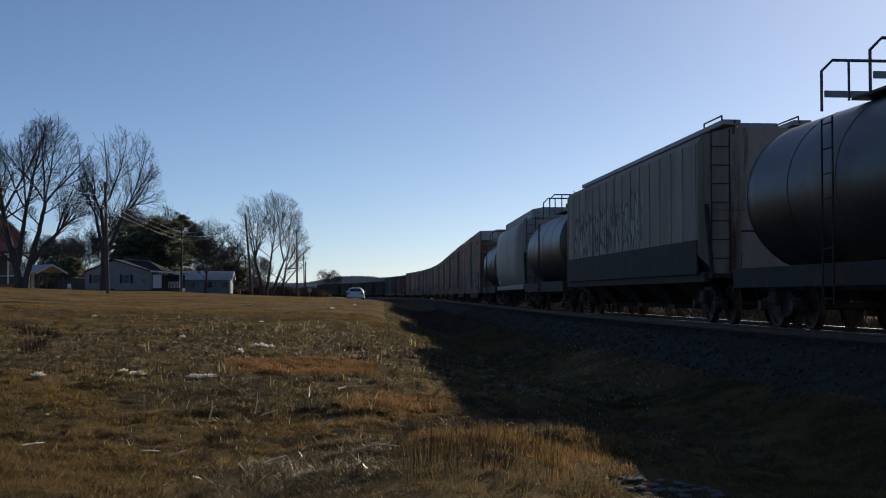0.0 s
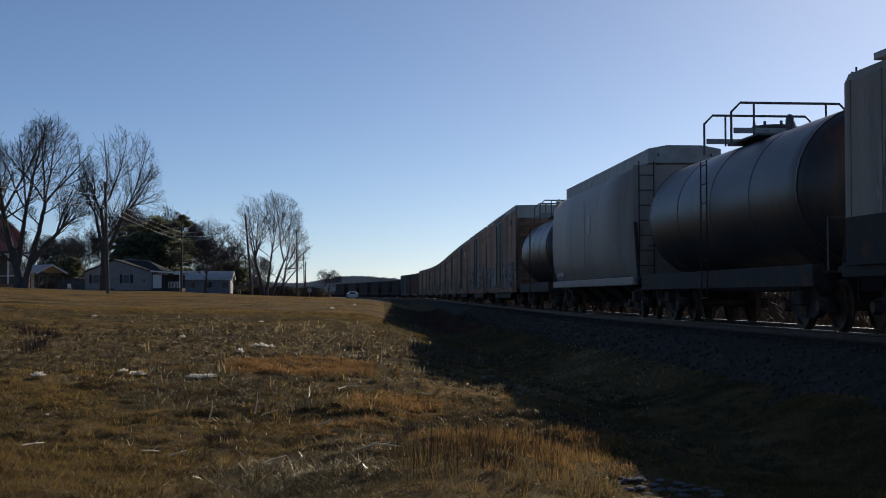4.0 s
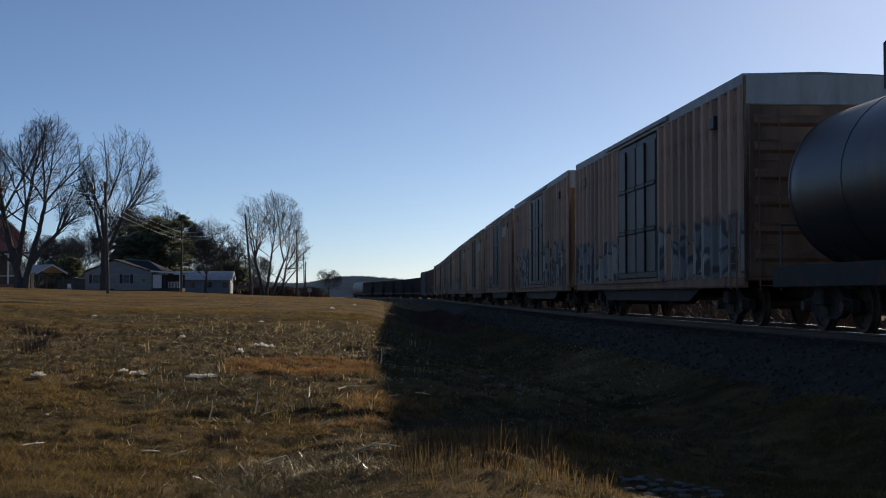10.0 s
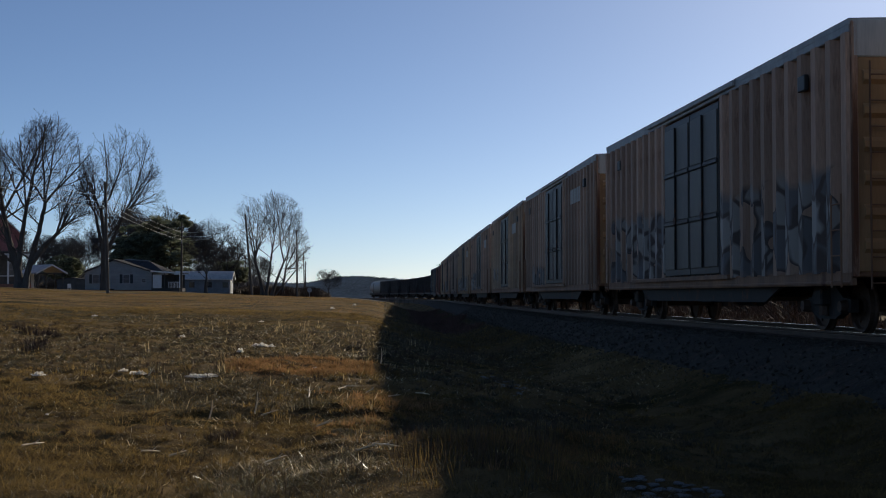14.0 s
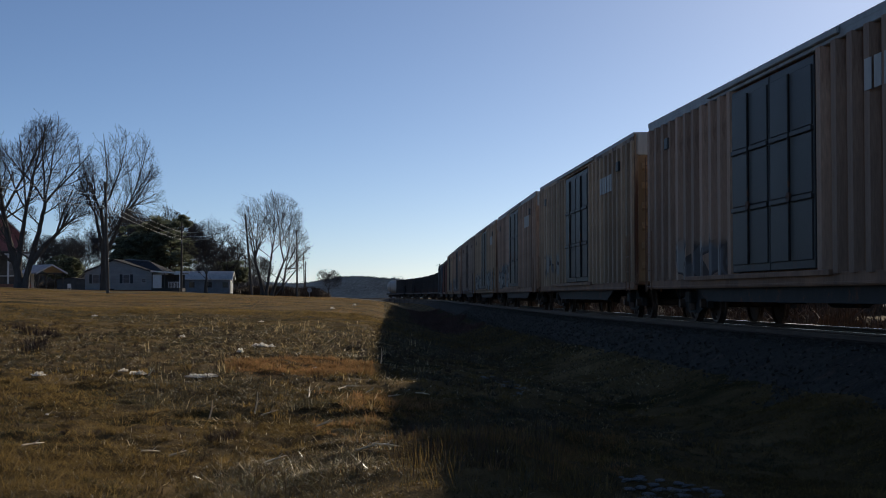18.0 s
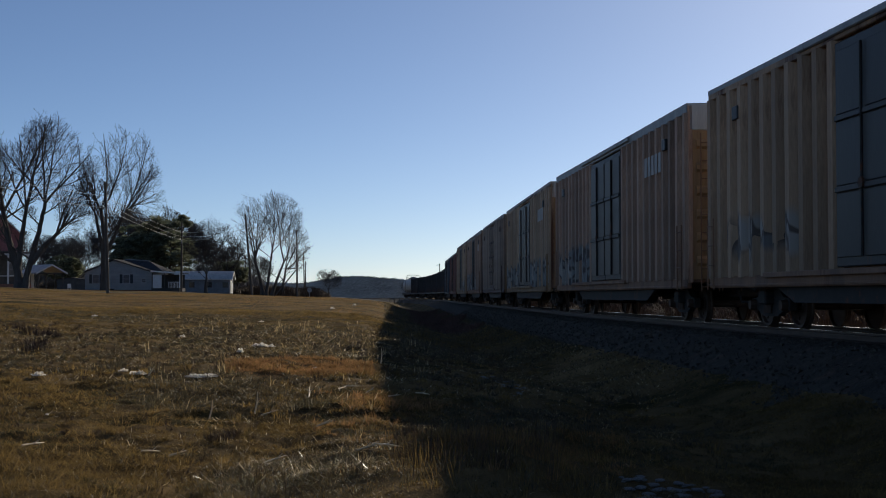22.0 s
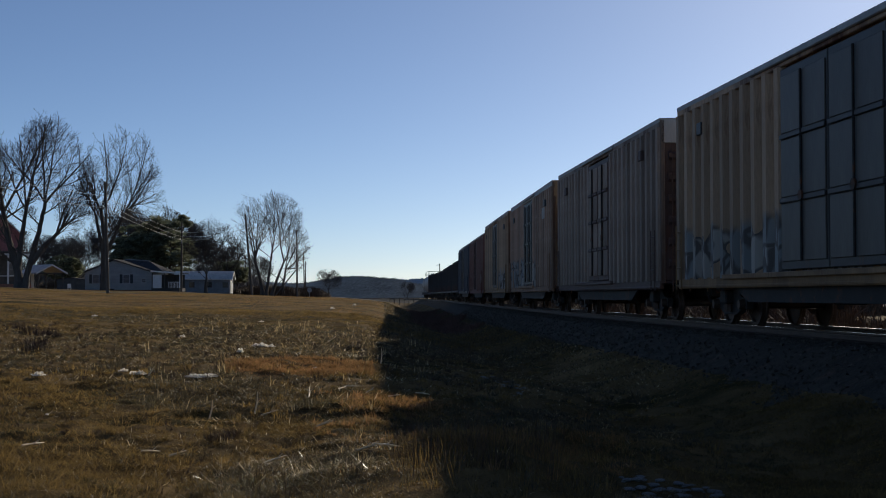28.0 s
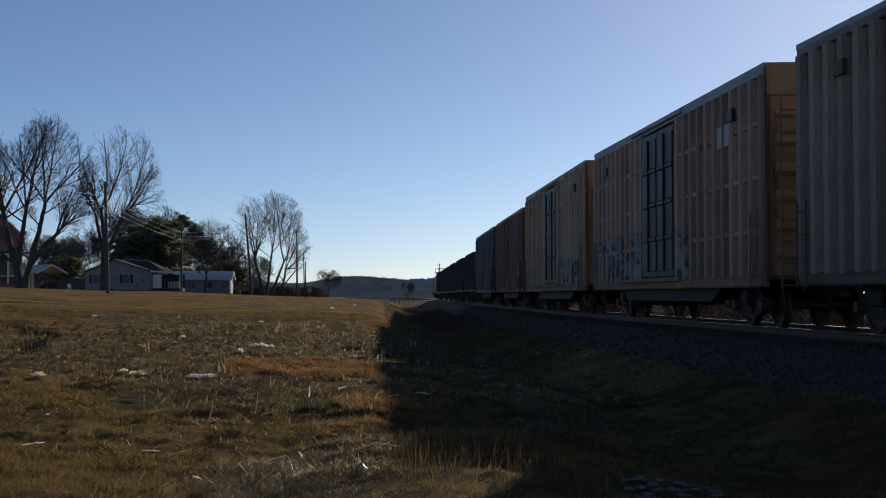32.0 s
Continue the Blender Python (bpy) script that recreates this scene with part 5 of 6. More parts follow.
x, y, z = at_bearing(225, 182)
h1 = thing("house", pose(x, y, z - 0.05, rz=-4), "single-storey house with grey-blue siding and a low front gable", "house")
part("wall", Shape().box((0, 0.6, 1.4), (9.2, 6.4, 2.8), 0.02), m_siding, h1)
part("foundation", Shape().box((0, 0.4, 0.12), (9.3, 6.9, 0.4), 0.03), m_brick, h1)
eave = [(-5.0, -2.4, 2.72), (5.6, -2.4, 2.72), (5.6, 4.3, 2.72), (-5.0, 4.3, 2.72)]
part("roof", Shape().add(eave + [(p[0], p[1], 2.84) for p in eave] + [(-0.7, 0.9, 4.5), (2.9, 0.9, 4.25)],
                         [(3, 2, 1, 0), (0, 1, 5, 4), (1, 2, 6, 5), (2, 3, 7, 6), (3, 0, 4, 7), (4, 5, 9, 8), (5, 6, 9), (6, 7, 8, 9), (7, 4, 8)]), m_shingle, h1, "dark grey shingled roof")
part("ridge_cap", Shape().tube([(-0.7, 0.9, 4.52), (2.9, 0.9, 4.28)], 0.09, 6), m_galv, h1)
GABLE = [(-4.75, 2.62), (-0.7, 4.3), (4.7, 2.62)]
front = part("front_gable", Shape().loft([[(a, yy, zz) for a, zz in [(-4.6, 0.3), (-4.6, 2.64), (-0.7, 4.26), (4.6, 2.6), (4.6, 0.3)]] for yy in (-3.8, -2.4)]), m_siding, h1, "gabled front wall with lap siding")
part("gable_roof", Shape().loft([[(a, yy, zz + q) for a, zz, q in [(*g, 0.0) for g in GABLE] + [(*g, 0.13) for g in reversed(GABLE)]] for yy in (-4.1, 0.9)]), m_shingle, front)
for i in range(21):
    zz = 0.36 + i * 0.19
    lo = -4.6 if zz < 2.6 else -4.6 + (zz - 2.55) * 2.4
    hi = 4.6 if zz < 2.6 else 4.6 - (zz - 2.55) * 3.2
    if hi - lo > 0.4:
        part("board", Shape().box(((lo + hi) / 2, -3.815, zz), (hi - lo, 0.03, 0.17), 0.008), m_siding, front)
for wx in (-3.1, 1.1):
    window(h1, wx, -3.83, 1.75, 0.9, 1.15, True)
window(h1, 3.5, -3.83, 1.5, 0.55, 0.5)
part("crawl_vent", Shape().box((-1.0, -3.86, 0.3), (0.9, 0.05, 0.25), 0.01), m_glass, h1)
porch = part("porch", Shape().box((6.6, -2.6, 0.25), (3.8, 3.6, 0.5), 0.03), m_darkwall, h1, "covered side porch with white fascia")
part("porch_roof", Shape().loft([[(a, yy, zz) for a, zz in ((4.7, 2.72), (8.8, 2.42), (8.8, 2.54), (4.7, 2.84))] for yy in (-4.8, -0.6)]), m_shingle, porch)
part("fascia", Shape().loft([[(a, yy, zz) for a, zz in ((4.7, 2.68), (8.85, 2.38), (8.85, 2.58), (4.7, 2.88))] for yy in (-4.86, -4.8)]), m_whitewood, porch)
for px in (4.85, 6.5, 8.6):
    part("porch_post", Shape().box((px, -4.5, 1.5), (0.12, 0.12, 2.0), 0.01), m_whitewood if px > 8 else m_darkwall, porch)
part("porch_wall", Shape().box((5.5, -4.45, 1.4), (1.2, 0.08, 1.8), 0.01), m_whitewood, porch)
# dark colour gives the back wall the porch's inner shade
part("back_wall", Shape().box((6.6, -1.2, 1.4), (3.6, 0.08, 1.9), 0.01), m_darkwall, porch)
part("handrail", Shape().box((7.8, -4.5, 1.3), (1.6, 0.06, 0.08), 0.01), m_whitewood, porch)
for i in range(8):
    part("baluster", Shape().box((7.1 + i * 0.2, -4.5, 0.9), (0.05, 0.05, 0.8)), m_whitewood, porch)

x, y, z = at_bearing(362, 202)
h2 = thing("long_shed", pose(x, y, z, rz=94), "long low dark shed with a pale metal roof", "shed")
part("wall", gable_walls(5.4, 8.2, 2.15, 1.1), m_shedwall, h2)
part("roof", gable_roof(5.4, 8.2, 2.15, 1.1, ov=0.35), m_metalroof, h2, "pale weathered metal roof")
seam = Shape().loft([[(a, yy, zz) for a, zz in ((0, 3.40), (-3.05, 2.13), (-3.05, 2.18), (0, 3.45))] for yy in (-0.02, 0.02)]).mesh("roof_seam", m_metalroof)
for i in range(14):
    part("roof_seam", seam, None, h2, at=pose(0, -4.2 + i * 0.645, 0))
rake_trim(h2, 5.4, 8.2, 2.15, 1.1, 0.35)
for yy in (-3.4, -1.0, 1.6):
    part("window", Shape().box((-2.72, yy, 1.3), (0.05, 0.8, 0.8), 0.01), m_glass, h2, "small dark window")
part("door", Shape().box((-1.1, -4.13, 0.95), (0.9, 0.06, 1.9), 0.01), m_whitewood, h2, "white door")
part("door", Shape().box((1.0, -4.13, 0.8), (0.9, 0.06, 1.6), 0.01), m_whitewood, h2, "white door")

x, y, z = at_bearing(75, 173.6)
cp = thing("carport", pose(x, y, z, rz=43), "open timber carport with a pale metal gable roof", "carport")
part("roof", gable_roof(3.8, 4.9, 2.15, 0.95, ov=0.3), m_metalroof, cp, "pale blue-grey metal roof")
rake_trim(cp, 3.8, 4.9, 2.15, 0.95, 0.3)
for px in (-1.7, 1.7):
    for py in (-2.3, 0, 2.3):
        part("post", Shape().box((px, py, 1.05), (0.14, 0.14, 2.2), 0.02), m_darkwall, cp)
part("back_wall", Shape().box((-1.0, 2.4, 1.1), (1.9, 0.08, 2.0), 0.02), m_whitewood, cp)
part("beam", Shape().box((0, -2.4, 2.08), (3.8, 0.14, 0.18), 0.02), m_darkwall, cp)

x, y, z = at_bearing(-6, 161)
h3 = thing("house", pose(x, y, z - 0.05, rz=21), "two-storey house with a dark red gable and white porch columns", "house")
# wall coloured dark for the shade and openings behind the porch columns
part("wall", Shape().box((0, 0, 2.15), (5.2, 9, 4.3), 0.02), m_darkwall, h3)
gb = part("gable", Shape().loft([[(a, yy, zz) for a, zz in ((-2.7, 4.2), (-2.7, 6.2), (0, 8.8), (2.7, 6.2), (2.7, 4.2))] for yy in (-4.6, 4.6)]), m_redroof, h3, "dark red boarded gable")
for i in range(22):
    zz = 4.3 + i * 0.2
    hi = 2.68 if zz < 6.1 else 2.68 - (zz - 6.1) * 1.04
    part("board", Shape().box((0, -4.615, zz), (2 * hi, 0.03, 0.18), 0.008), m_redroof, gb)
part("roof", gable_roof(5.4, 9.2, 6.2, 2.6, ov=0.3), m_shingle, h3)
rake_trim(h3, 5.4, 9.2, 6.2, 2.6, 0.3)
ph = part("porch", Shape().box((0.3, -5.6, 0.2), (6.6, 2.2, 0.45), 0.03), m_brick, h3, "front porch with white columns")
part("porch_roof", Shape().loft([[(a, yy, zz) for yy, zz in ((-6.8, 4.0), (-4.6, 4.2), (-4.6, 4.32), (-6.8, 4.14))] for a in (-3.3, 3.5)]), m_shingle, ph)
part("porch_beam", Shape().box((0.1, -6.6, 3.9), (6.6, 0.18, 0.25), 0.02), m_whitewood, ph)
for px in (-3.0, -1.0, 1.0, 2.1, 3.2):
    part("column", Shape().box((px, -6.6, 2.1), (0.2, 0.2, 3.5), 0.02), m_whitewood, ph)
part("porch_rail", Shape().box((0.1, -6.6, 1.35), (6.2, 0.08, 0.1), 0.01), m_whitewood, ph)
for wx in (-1.5, 1.5):
    window(h3, wx, -4.53, 2.2, 0.95, 1.5)
part("door", Shape().box((0.1, -4.54, 1.45), (0.95, 0.08, 2.05), 0.02), m_darkwall, h3)

x, y, z = at_bearing(131, 200)
sh = thing("low_outbuilding", pose(x, y, z), "low dark outbuilding at the yard edge", "shed")
part("wall", gable_walls(4.2, 3.0, 1.6, 0.3), m_darkwall, sh)
part("roof", gable_roof(4.2, 3.0, 1.6, 0.3, ov=0.2), m_shingle, sh)
x, y, z = at_bearing(123, 190)
ch = thing("garden_chair", pose(x, y, z, rz=25), "white plastic garden chair on the lawn", "chair")
part("seat", Shape().box((0, 0, 0.42), (0.5, 0.5, 0.05), 0.015), m_whitewood, ch)
part("backrest", Shape().box((0, 0.24, 0.72), (0.5, 0.05, 0.55), 0.015), m_whitewood, ch)
for sx in (-1, 1):
    for sy in (-1, 1):
        part("leg", Shape().box((sx * 0.21, sy * 0.21, 0.2), (0.05, 0.05, 0.42), 0.01), m_whitewood, ch)


# ---- poles and wires ----
def pole(b, dist, h, lean=0.0, arm=True, brace=False, r=0.15):
    x, y, z = at_bearing(b, dist)
    p = thing("utility_pole", pose(x, y, z, 0, lean, 0), "weathered wooden utility pole beside the road", "utility pole", "utility poles along the road")
    part("pole", Shape().tube([(0, 0, -0.5), (0, 0, h * 0.5), (0, 0, h)], [r, r * 0.85, r * 0.66], 10), m_pole, p)
    part("pole_cap", Shape().tube([(0, 0, h), (0, 0, h + 0.04)], r * 0.7, 10), m_galv, p)
    if arm:
        for k, hh in ((0.16, h - 1.2), (0.16, h - 1.7), (-0.16, h - 2.1)):
            part("insulator", Shape().tube([(0, 0, hh), (k, 0, hh + 0.02), (k * 1.5, 0, hh + 0.12)], [0.04, 0.05, 0.06], 8), m_whitewood, p)
        part("transformer_bracket", Shape().box((0, -0.14, h - 2.4), (0.1, 0.1, 0.5), 0.01), m_galv, p)
    if brace:
        part("brace", Shape().tube([(-3.6, 0, -0.3), (0, 0, h * 0.42)], [0.1, 0.08], 8), m_pole, p)
    return Vector((x + h * math.sin(radians(lean)), y, z + h))


p1 = pole(191, 111, 9.4, -1.9)
p2 = pole(446, 156, 9.6, -5.0)
p3 = pole(526, 190, 9.6, -0.6, brace=True)
p4 = pole(539, 285, 9.6, -1.5)
p5 = pole(541, 300, 8.0, -0.5)
p6 = pole(321, 172, 9.0, 0.0)
p0 = pole(784 - 48.0 / 70 * 2337, 70, 12.6)
p7 = pole(778, 330, 9.3, 0.0, r=0.13)
x, y, z = at_bearing(778, 330)
part("arm", Shape().box((-0.35, 0, 9.0), (1.0, 0.1, 0.12), 0.02), m_pole, [o for o in scene.objects if o.name.startswith("utility_pole")][-1])


def wire(a, b, drop, sag, r=0.013):
    pts = []
    for i in range(13):
        t = i / 12
        p = a.lerp(b, t)
        pts.append((p.x, p.y, p.z - drop - sag * 4 * t * (1 - t)))
    w = tagged(part("overhead_wire", Shape().tube(pts, r, 5), m_wire), "thin grey overhead wire strung between poles", "wire", "overhead wires")


for drop in (1.2, 1.75, 2.2):
    wire(p0, p1, drop, 0.5, 0.02)
    wire(p1, p6, drop, 0.25)
    wire(p6, p2, drop, 0.3)
    wire(p2, p3, drop, 0.4)
    wire(p3, p4, drop, 0.6)

# round sign seen from behind, beside the road
x, y, z = at_bearing(548, 168)
sg = thing("road_sign", pose(x, y, z), "round metal road sign seen from behind", "road sign")
part("post", Shape().box((0, 0, 0.45), (0.06, 0.05, 1.3), 0.01), m_galv, sg)
part("plate", Shape().tube([(0, -0.04, 0.95), (0, -0.06, 0.95)], 0.3, 20), m_sign, sg, "round plate")

# low fence across the far field
x, y, z = at_bearing(690, 236)
fn = thing("field_fence", pose(x, y, z), "low dark rail fence across the far field", "fence")
for i in range(9):
    zb = gz(x + i * 0.85, y) - 0.2
    part("fence_post", Shape().box((i * 0.85, 0, (zb + 0.3) / 2 - z), (0.12, 0.12, 0.3 - zb), 0.02), m_pole, fn)
for hh in (-0.12, 0.2):
    part("fence_rail", Shape().box((3.4, -0.08, hh - z), (7.0, 0.04, 0.12), 0.01), m_pole, fn)


# post-and-rail fence on the verge beyond the track
fx, fy, fh = on_track(30, -10.5)
vf = thing("verge_fence", pose(fx, fy, gz(fx, fy), 0, 0, math.degrees(fh)), "weathered post-and-rail fence along the verge", "fence")
for i in range(13):
    px, py, _ = on_track(18 + i * 2.0, -10.5)
    loc = vf.matrix_basis.inverted() @ Vector((px, py, gz(px, py)))
    part("fence_post", Shape().box((loc.x, loc.y, loc.z + 0.45), (0.12, 0.12, 1.1), 0.02), m_pole, vf)
    if i:
        for hh in (0.4, 0.8):
            part("fence_rail", Shape().tube([(last.x, last.y - 0.08, last.z + hh), (loc.x, loc.y - 0.08, loc.z + hh)], 0.035, 6), m_pole, vf)
    last = loc


# ---- the white car ----
def sedan(at):
    car = thing("car", at, "white hatchback driving away along the road", "car")
    prof = [(-2.15, 0.35), (-2.2, 0.62), (-2.12, 0.9), (-1.95, 0.98), (-1.42, 1.3), (-0.9, 1.41), (0.0, 1.42), (0.5, 1.32), (1.15, 0.99), (1.9, 0.84), (2.12, 0.66), (2.12, 0.34)]
    rings = []
    for yy, k in ((-0.86, 0.0), (-0.88, 0.35), (-0.8, 0.75), (-0.5, 1.0), (0.5, 1.0), (0.8, 0.75), (0.88, 0.35), (0.86, 0.0)):
        rings.append([(x * (0.95 + 0.05 * k), yy * (1.0 if z < 0.98 else 1.0 - 0.62 * (z - 0.95)), z if z < 0.98 else 0.98 + (z - 0.98) * (0.8 + 0.2 * k)) for x, z in prof])
    body = part("body", Shape().loft(rings), m_carpaint, car, smooth=True)
    part("rear_window", Shape().loft([[(-1.92, yy, 1.03), (-1.44, yy * 0.82, 1.32), (-1.47, yy * 0.82, 1.34), (-1.95, yy, 1.05)] for yy in (-0.62, 0.62)]), m_glass, body)
    part("windscreen", Shape().loft([[(1.12, yy, 1.03), (0.55, yy * 0.85, 1.32), (0.58, yy * 0.85, 1.34), (1.15, yy, 1.05)] for yy in (-0.66, 0.66)]), m_glass, body)
    for sy in (-1, 1):
        for a, b in ((-1.5, -0.4), (-0.3, 0.75)):
            part("side_window", Shape().loft([[(a, sy * yy, 1.02), (b, sy * yy, 1.02), (b - 0.2, sy * (yy - 0.15), 1.28), (a + 0.2, sy * (yy - 0.15), 1.28)] for yy in (0.83, 0.86)]), m_glass, body)
        part("tail_light", Shape().box((-2.13, sy * 0.72, 0.82), (0.1, 0.26, 0.16), 0.03), m_taillight, body, "red tail light")
        part("headlight", Shape().box((2.04, sy * 0.66, 0.68), (0.12, 0.34, 0.14), 0.03), m_glass, body)
        part("mirror", Shape().box((0.72, sy * 0.98, 1.02), (0.12, 0.2, 0.13), 0.03), m_carpaint, body)
    part("bumper", Shape().box((-2.16, 0, 0.46), (0.14, 1.66, 0.24), 0.04), m_carpaint, body)
    part("number_plate", Shape().box((-2.2, 0, 0.72), (0.03, 0.32, 0.15), 0.005), m_whitewood, body, "plain plate")
    wheels = []
    for wx in (-1.3, 1.3):
        for sy in (-1, 1):
            ty_ = part("wheel", Shape().tube([(0, -0.1, 0), (0, -0.08, 0), (0, 0.08, 0), (0, 0.1, 0)], [0.27, 0.31, 0.31, 0.27], 18), m_rubber, car, "", pose(wx, sy * 0.79, 0.31))
            part("rim", Shape().tube([(0, sy * 0.1, 0), (0, sy * 0.12, 0)], [0.2, 0.17], 10), m_galv, ty_)
            for q in range(5):
                a = q * 1.2566
                part("spoke", Shape().box((0.11 * math.cos(a), sy * 0.125, 0.11 * math.sin(a)), (0.05, 0.02, 0.05), 0.005), m_tread, ty_)
            wheels.append(ty_)
    return car, wheels


white_car, white_wheels = sedan(I0)


# ---- litter, dead wood and stones in the grass ----
def crumple(seed, lx, ly, lz):
    """A crushed sheet: sharp folds, torn edge."""
    rnd = random.Random(seed)
    nx, ny = 12, 8
    vs = []
    for j in range(ny):
        for i in range(nx):
            u, v = i / (nx - 1) - 0.5, j / (ny - 1) - 0.5
            edge = max(abs(u), abs(v)) * 2
            vs.append((u * lx * rnd.uniform(0.75, 1.2) + 0.12 * lx * math.sin(9 * v), v * ly * rnd.uniform(0.6, 1.4), rnd.uniform(0.0, 1.0) ** 1.6 * lz * (1.1 - 0.7 * edge ** 2)))
    fs = []
    for j in range(ny - 1):
        for i in range(nx - 1):
            a = j * nx + i
            fs += [(a, a + 1, a + nx + 1), (a, a + nx + 1, a + nx)]
    return Shape().add(vs, fs)


SCRAPS = [(-12.47, 47.3, 0.24, 0.14), (-6.82, 34.58, 0.22, 0.16), (-4.34, 31.85, 0.66, 0.22), (-4.41, 28.79, 0.28, 0.22), (-5.33, 22.07, 0.2, 0.12), (-5.07, 21.98, 0.3, 0.17),
          (-6.3, 20.63, 0.26, 0.16), (-3.81, 20.96, 0.6, 0.15), (-5.28, 78.6, 0.4, 0.22), (-5.39, 64.28, 0.28, 0.16), (-6.15, 44.84, 0.2, 0.1), (-2.32, 24.05, 0.12, 0.07)]
for k, (x, y, w, h) in enumerate(SCRAPS):
    tagged(part("plastic_scrap", crumple(k, w * 0.75, w * 0.4, h * 0.55), m_plastic, None, "", pose(x, y, gz(x, y) + 0.015, 0, 0, k * 37 if w < 0.5 else 8)),
           "crumpled white plastic scrap lying in the grass", "litter", "scraps of litter in the grass")
BRANCHES = [(-0.66, 12.35, -0.39, 12.14, 0.02), (-0.8, 12.02, -0.62, 12.14, 0.02), (-1.16, 24.68, -1.15, 24.7, 0.27), (-0.76, 18.5, -0.59, 18.6, 0.02), (-1.08, 18.68, -0.99, 18.8, 0.02),
            (-1.52, 19.34, -1.35, 19.7, 0.02), (-1.79, 17.66, -1.83, 18.1, 0.1), (-2.31, 16.25, -2.28, 16.31, 0.24), (-2.78, 15.77, -2.75, 15.8, 0.2), (-4.68, 21.02, -4.62, 21.1, 0.12),
            (-4.13, 13.01, -4.0, 13.3, 0.02), (-2.85, 32.75, -2.65, 33.2, 0.1), (-4.7, 15.7, -4.56, 15.3, 0.02), (-2.2, 16.04, -2.02, 16.22, 0.02), (-1.43, 19.46, -1.19, 19.4, 0.02),
            (-0.41, 19.73, -0.2, 19.5, 0.02), (-1.43, 14.99, -1.25, 15.08, 0.02), (-2.88, 12.68, -2.75, 12.9, 0.02), (-2.64, 12.8, -2.51, 13.0, 0.02), (-1.61, 12.05, -1.45, 12.3, 0.02)]
for k, (x, y, x2, y2, h) in enumerate(BRANCHES):
    q = min(1.0, 0.4 / max(0.01, math.hypot(x2 - x, y2 - y)))
    x2, y2 = x + (x2 - x) * q, y + (y2 - y) * q
    z, z2 = gz(x, y) + 0.06, gz(x2, y2) + 0.07 + h
    mid = ((x + x2) / 2 + 0.01, (y + y2) / 2 + 0.01, (z + z2) / 2 + 0.004)
    tagged(part("dead_branch", Shape().tube([(x, y, z), mid, (x2, y2, z2)], [0.011, 0.009, 0.005], 6).tube([mid, (mid[0] + 0.04, mid[1] + 0.05, mid[2] + 0.04)], [0.005, 0.003], 5), m_stick),
           "dead branch in the dry grass, sun glint in its colour", "branch", "dead branches in the grass")


# ---- grass ----
def blades(name, n, d0, d1, h0, h1, w0, seed, material, label, b0=-30, b1=1200, lean=0.5, side=0, clump=0.0, even=0.0):
    """Blades of grass strewn over the slope, thinned and widened with the distance."""
    rnd = np.random.RandomState(seed)
    dist = np.sqrt(rnd.uniform(d0 ** 2, d1 ** 2, n))
    bear = rnd.uniform(b0, b1, n)
    x = (bear - 784) / 2337 * dist
    y = dist
    lat = side_x(y) + HALF - x
    patch = 0.8 * value_noise(x, y, 3.2) + 0.5 * value_noise(x + 9, y, 1.1) + 0.6 * value_noise(x + 5, y + 5, 0.33)
    tuft = value_noise(x + 3, y + 8, 0.17) + 0.6 * value_noise(x, y, 0.07)
    big = sward(x, y)
    if clump:
        patch = patch + clump * (value_noise(x + 70, y, 2.3) + 0.8 * value_noise(x, y + 20, 0.5) - 0.5)
    if side:
        patch = patch + 1.3 * np.clip(side * big * 1.8, -1, 1) - 0.3
    keep = (lat > 3.3) & (rnd.random(n) < np.clip(0.55 + 0.6 * patch + 0.35 * tuft, max(0.05, even), 1))
    x, y, dist, patch, tuft = x[keep], y[keep], dist[keep], patch[keep], tuft[keep]
    n = len(x)
    z = ground_z(x, y) + 0.002
    h = rnd.uniform(h0, h1, n) * np.clip(0.75 + 0.35 * patch + 0.6 * tuft, 0.25, 1.8)
    w = w0 * np.clip(dist / 14, 0.8, 3.0) * rnd.uniform(0.6, 1.4, n)
    a = rnd.uniform(0, 6.283, n)
    t = np.clip(rnd.normal(lean, 0.4, n), 0.0, 1.62)
    b = rnd.uniform(0, 6.283, n)
    base = np.stack([x, y, z], 1)
    dx = np.stack([np.cos(a) * w, np.sin(a) * w, np.zeros(n)], 1)
    tip = base + np.stack([np.sin(t) * np.cos(b) * h, np.sin(t) * np.sin(b) * h, np.maximum(np.cos(t), 0.07) * h], 1)
    v = np.stack([base - dx, base + dx, tip], 1).reshape(-1, 3)
    return tagged(new(name, cloud_mesh(v, name, material)), label, "grass", kind="stuff")


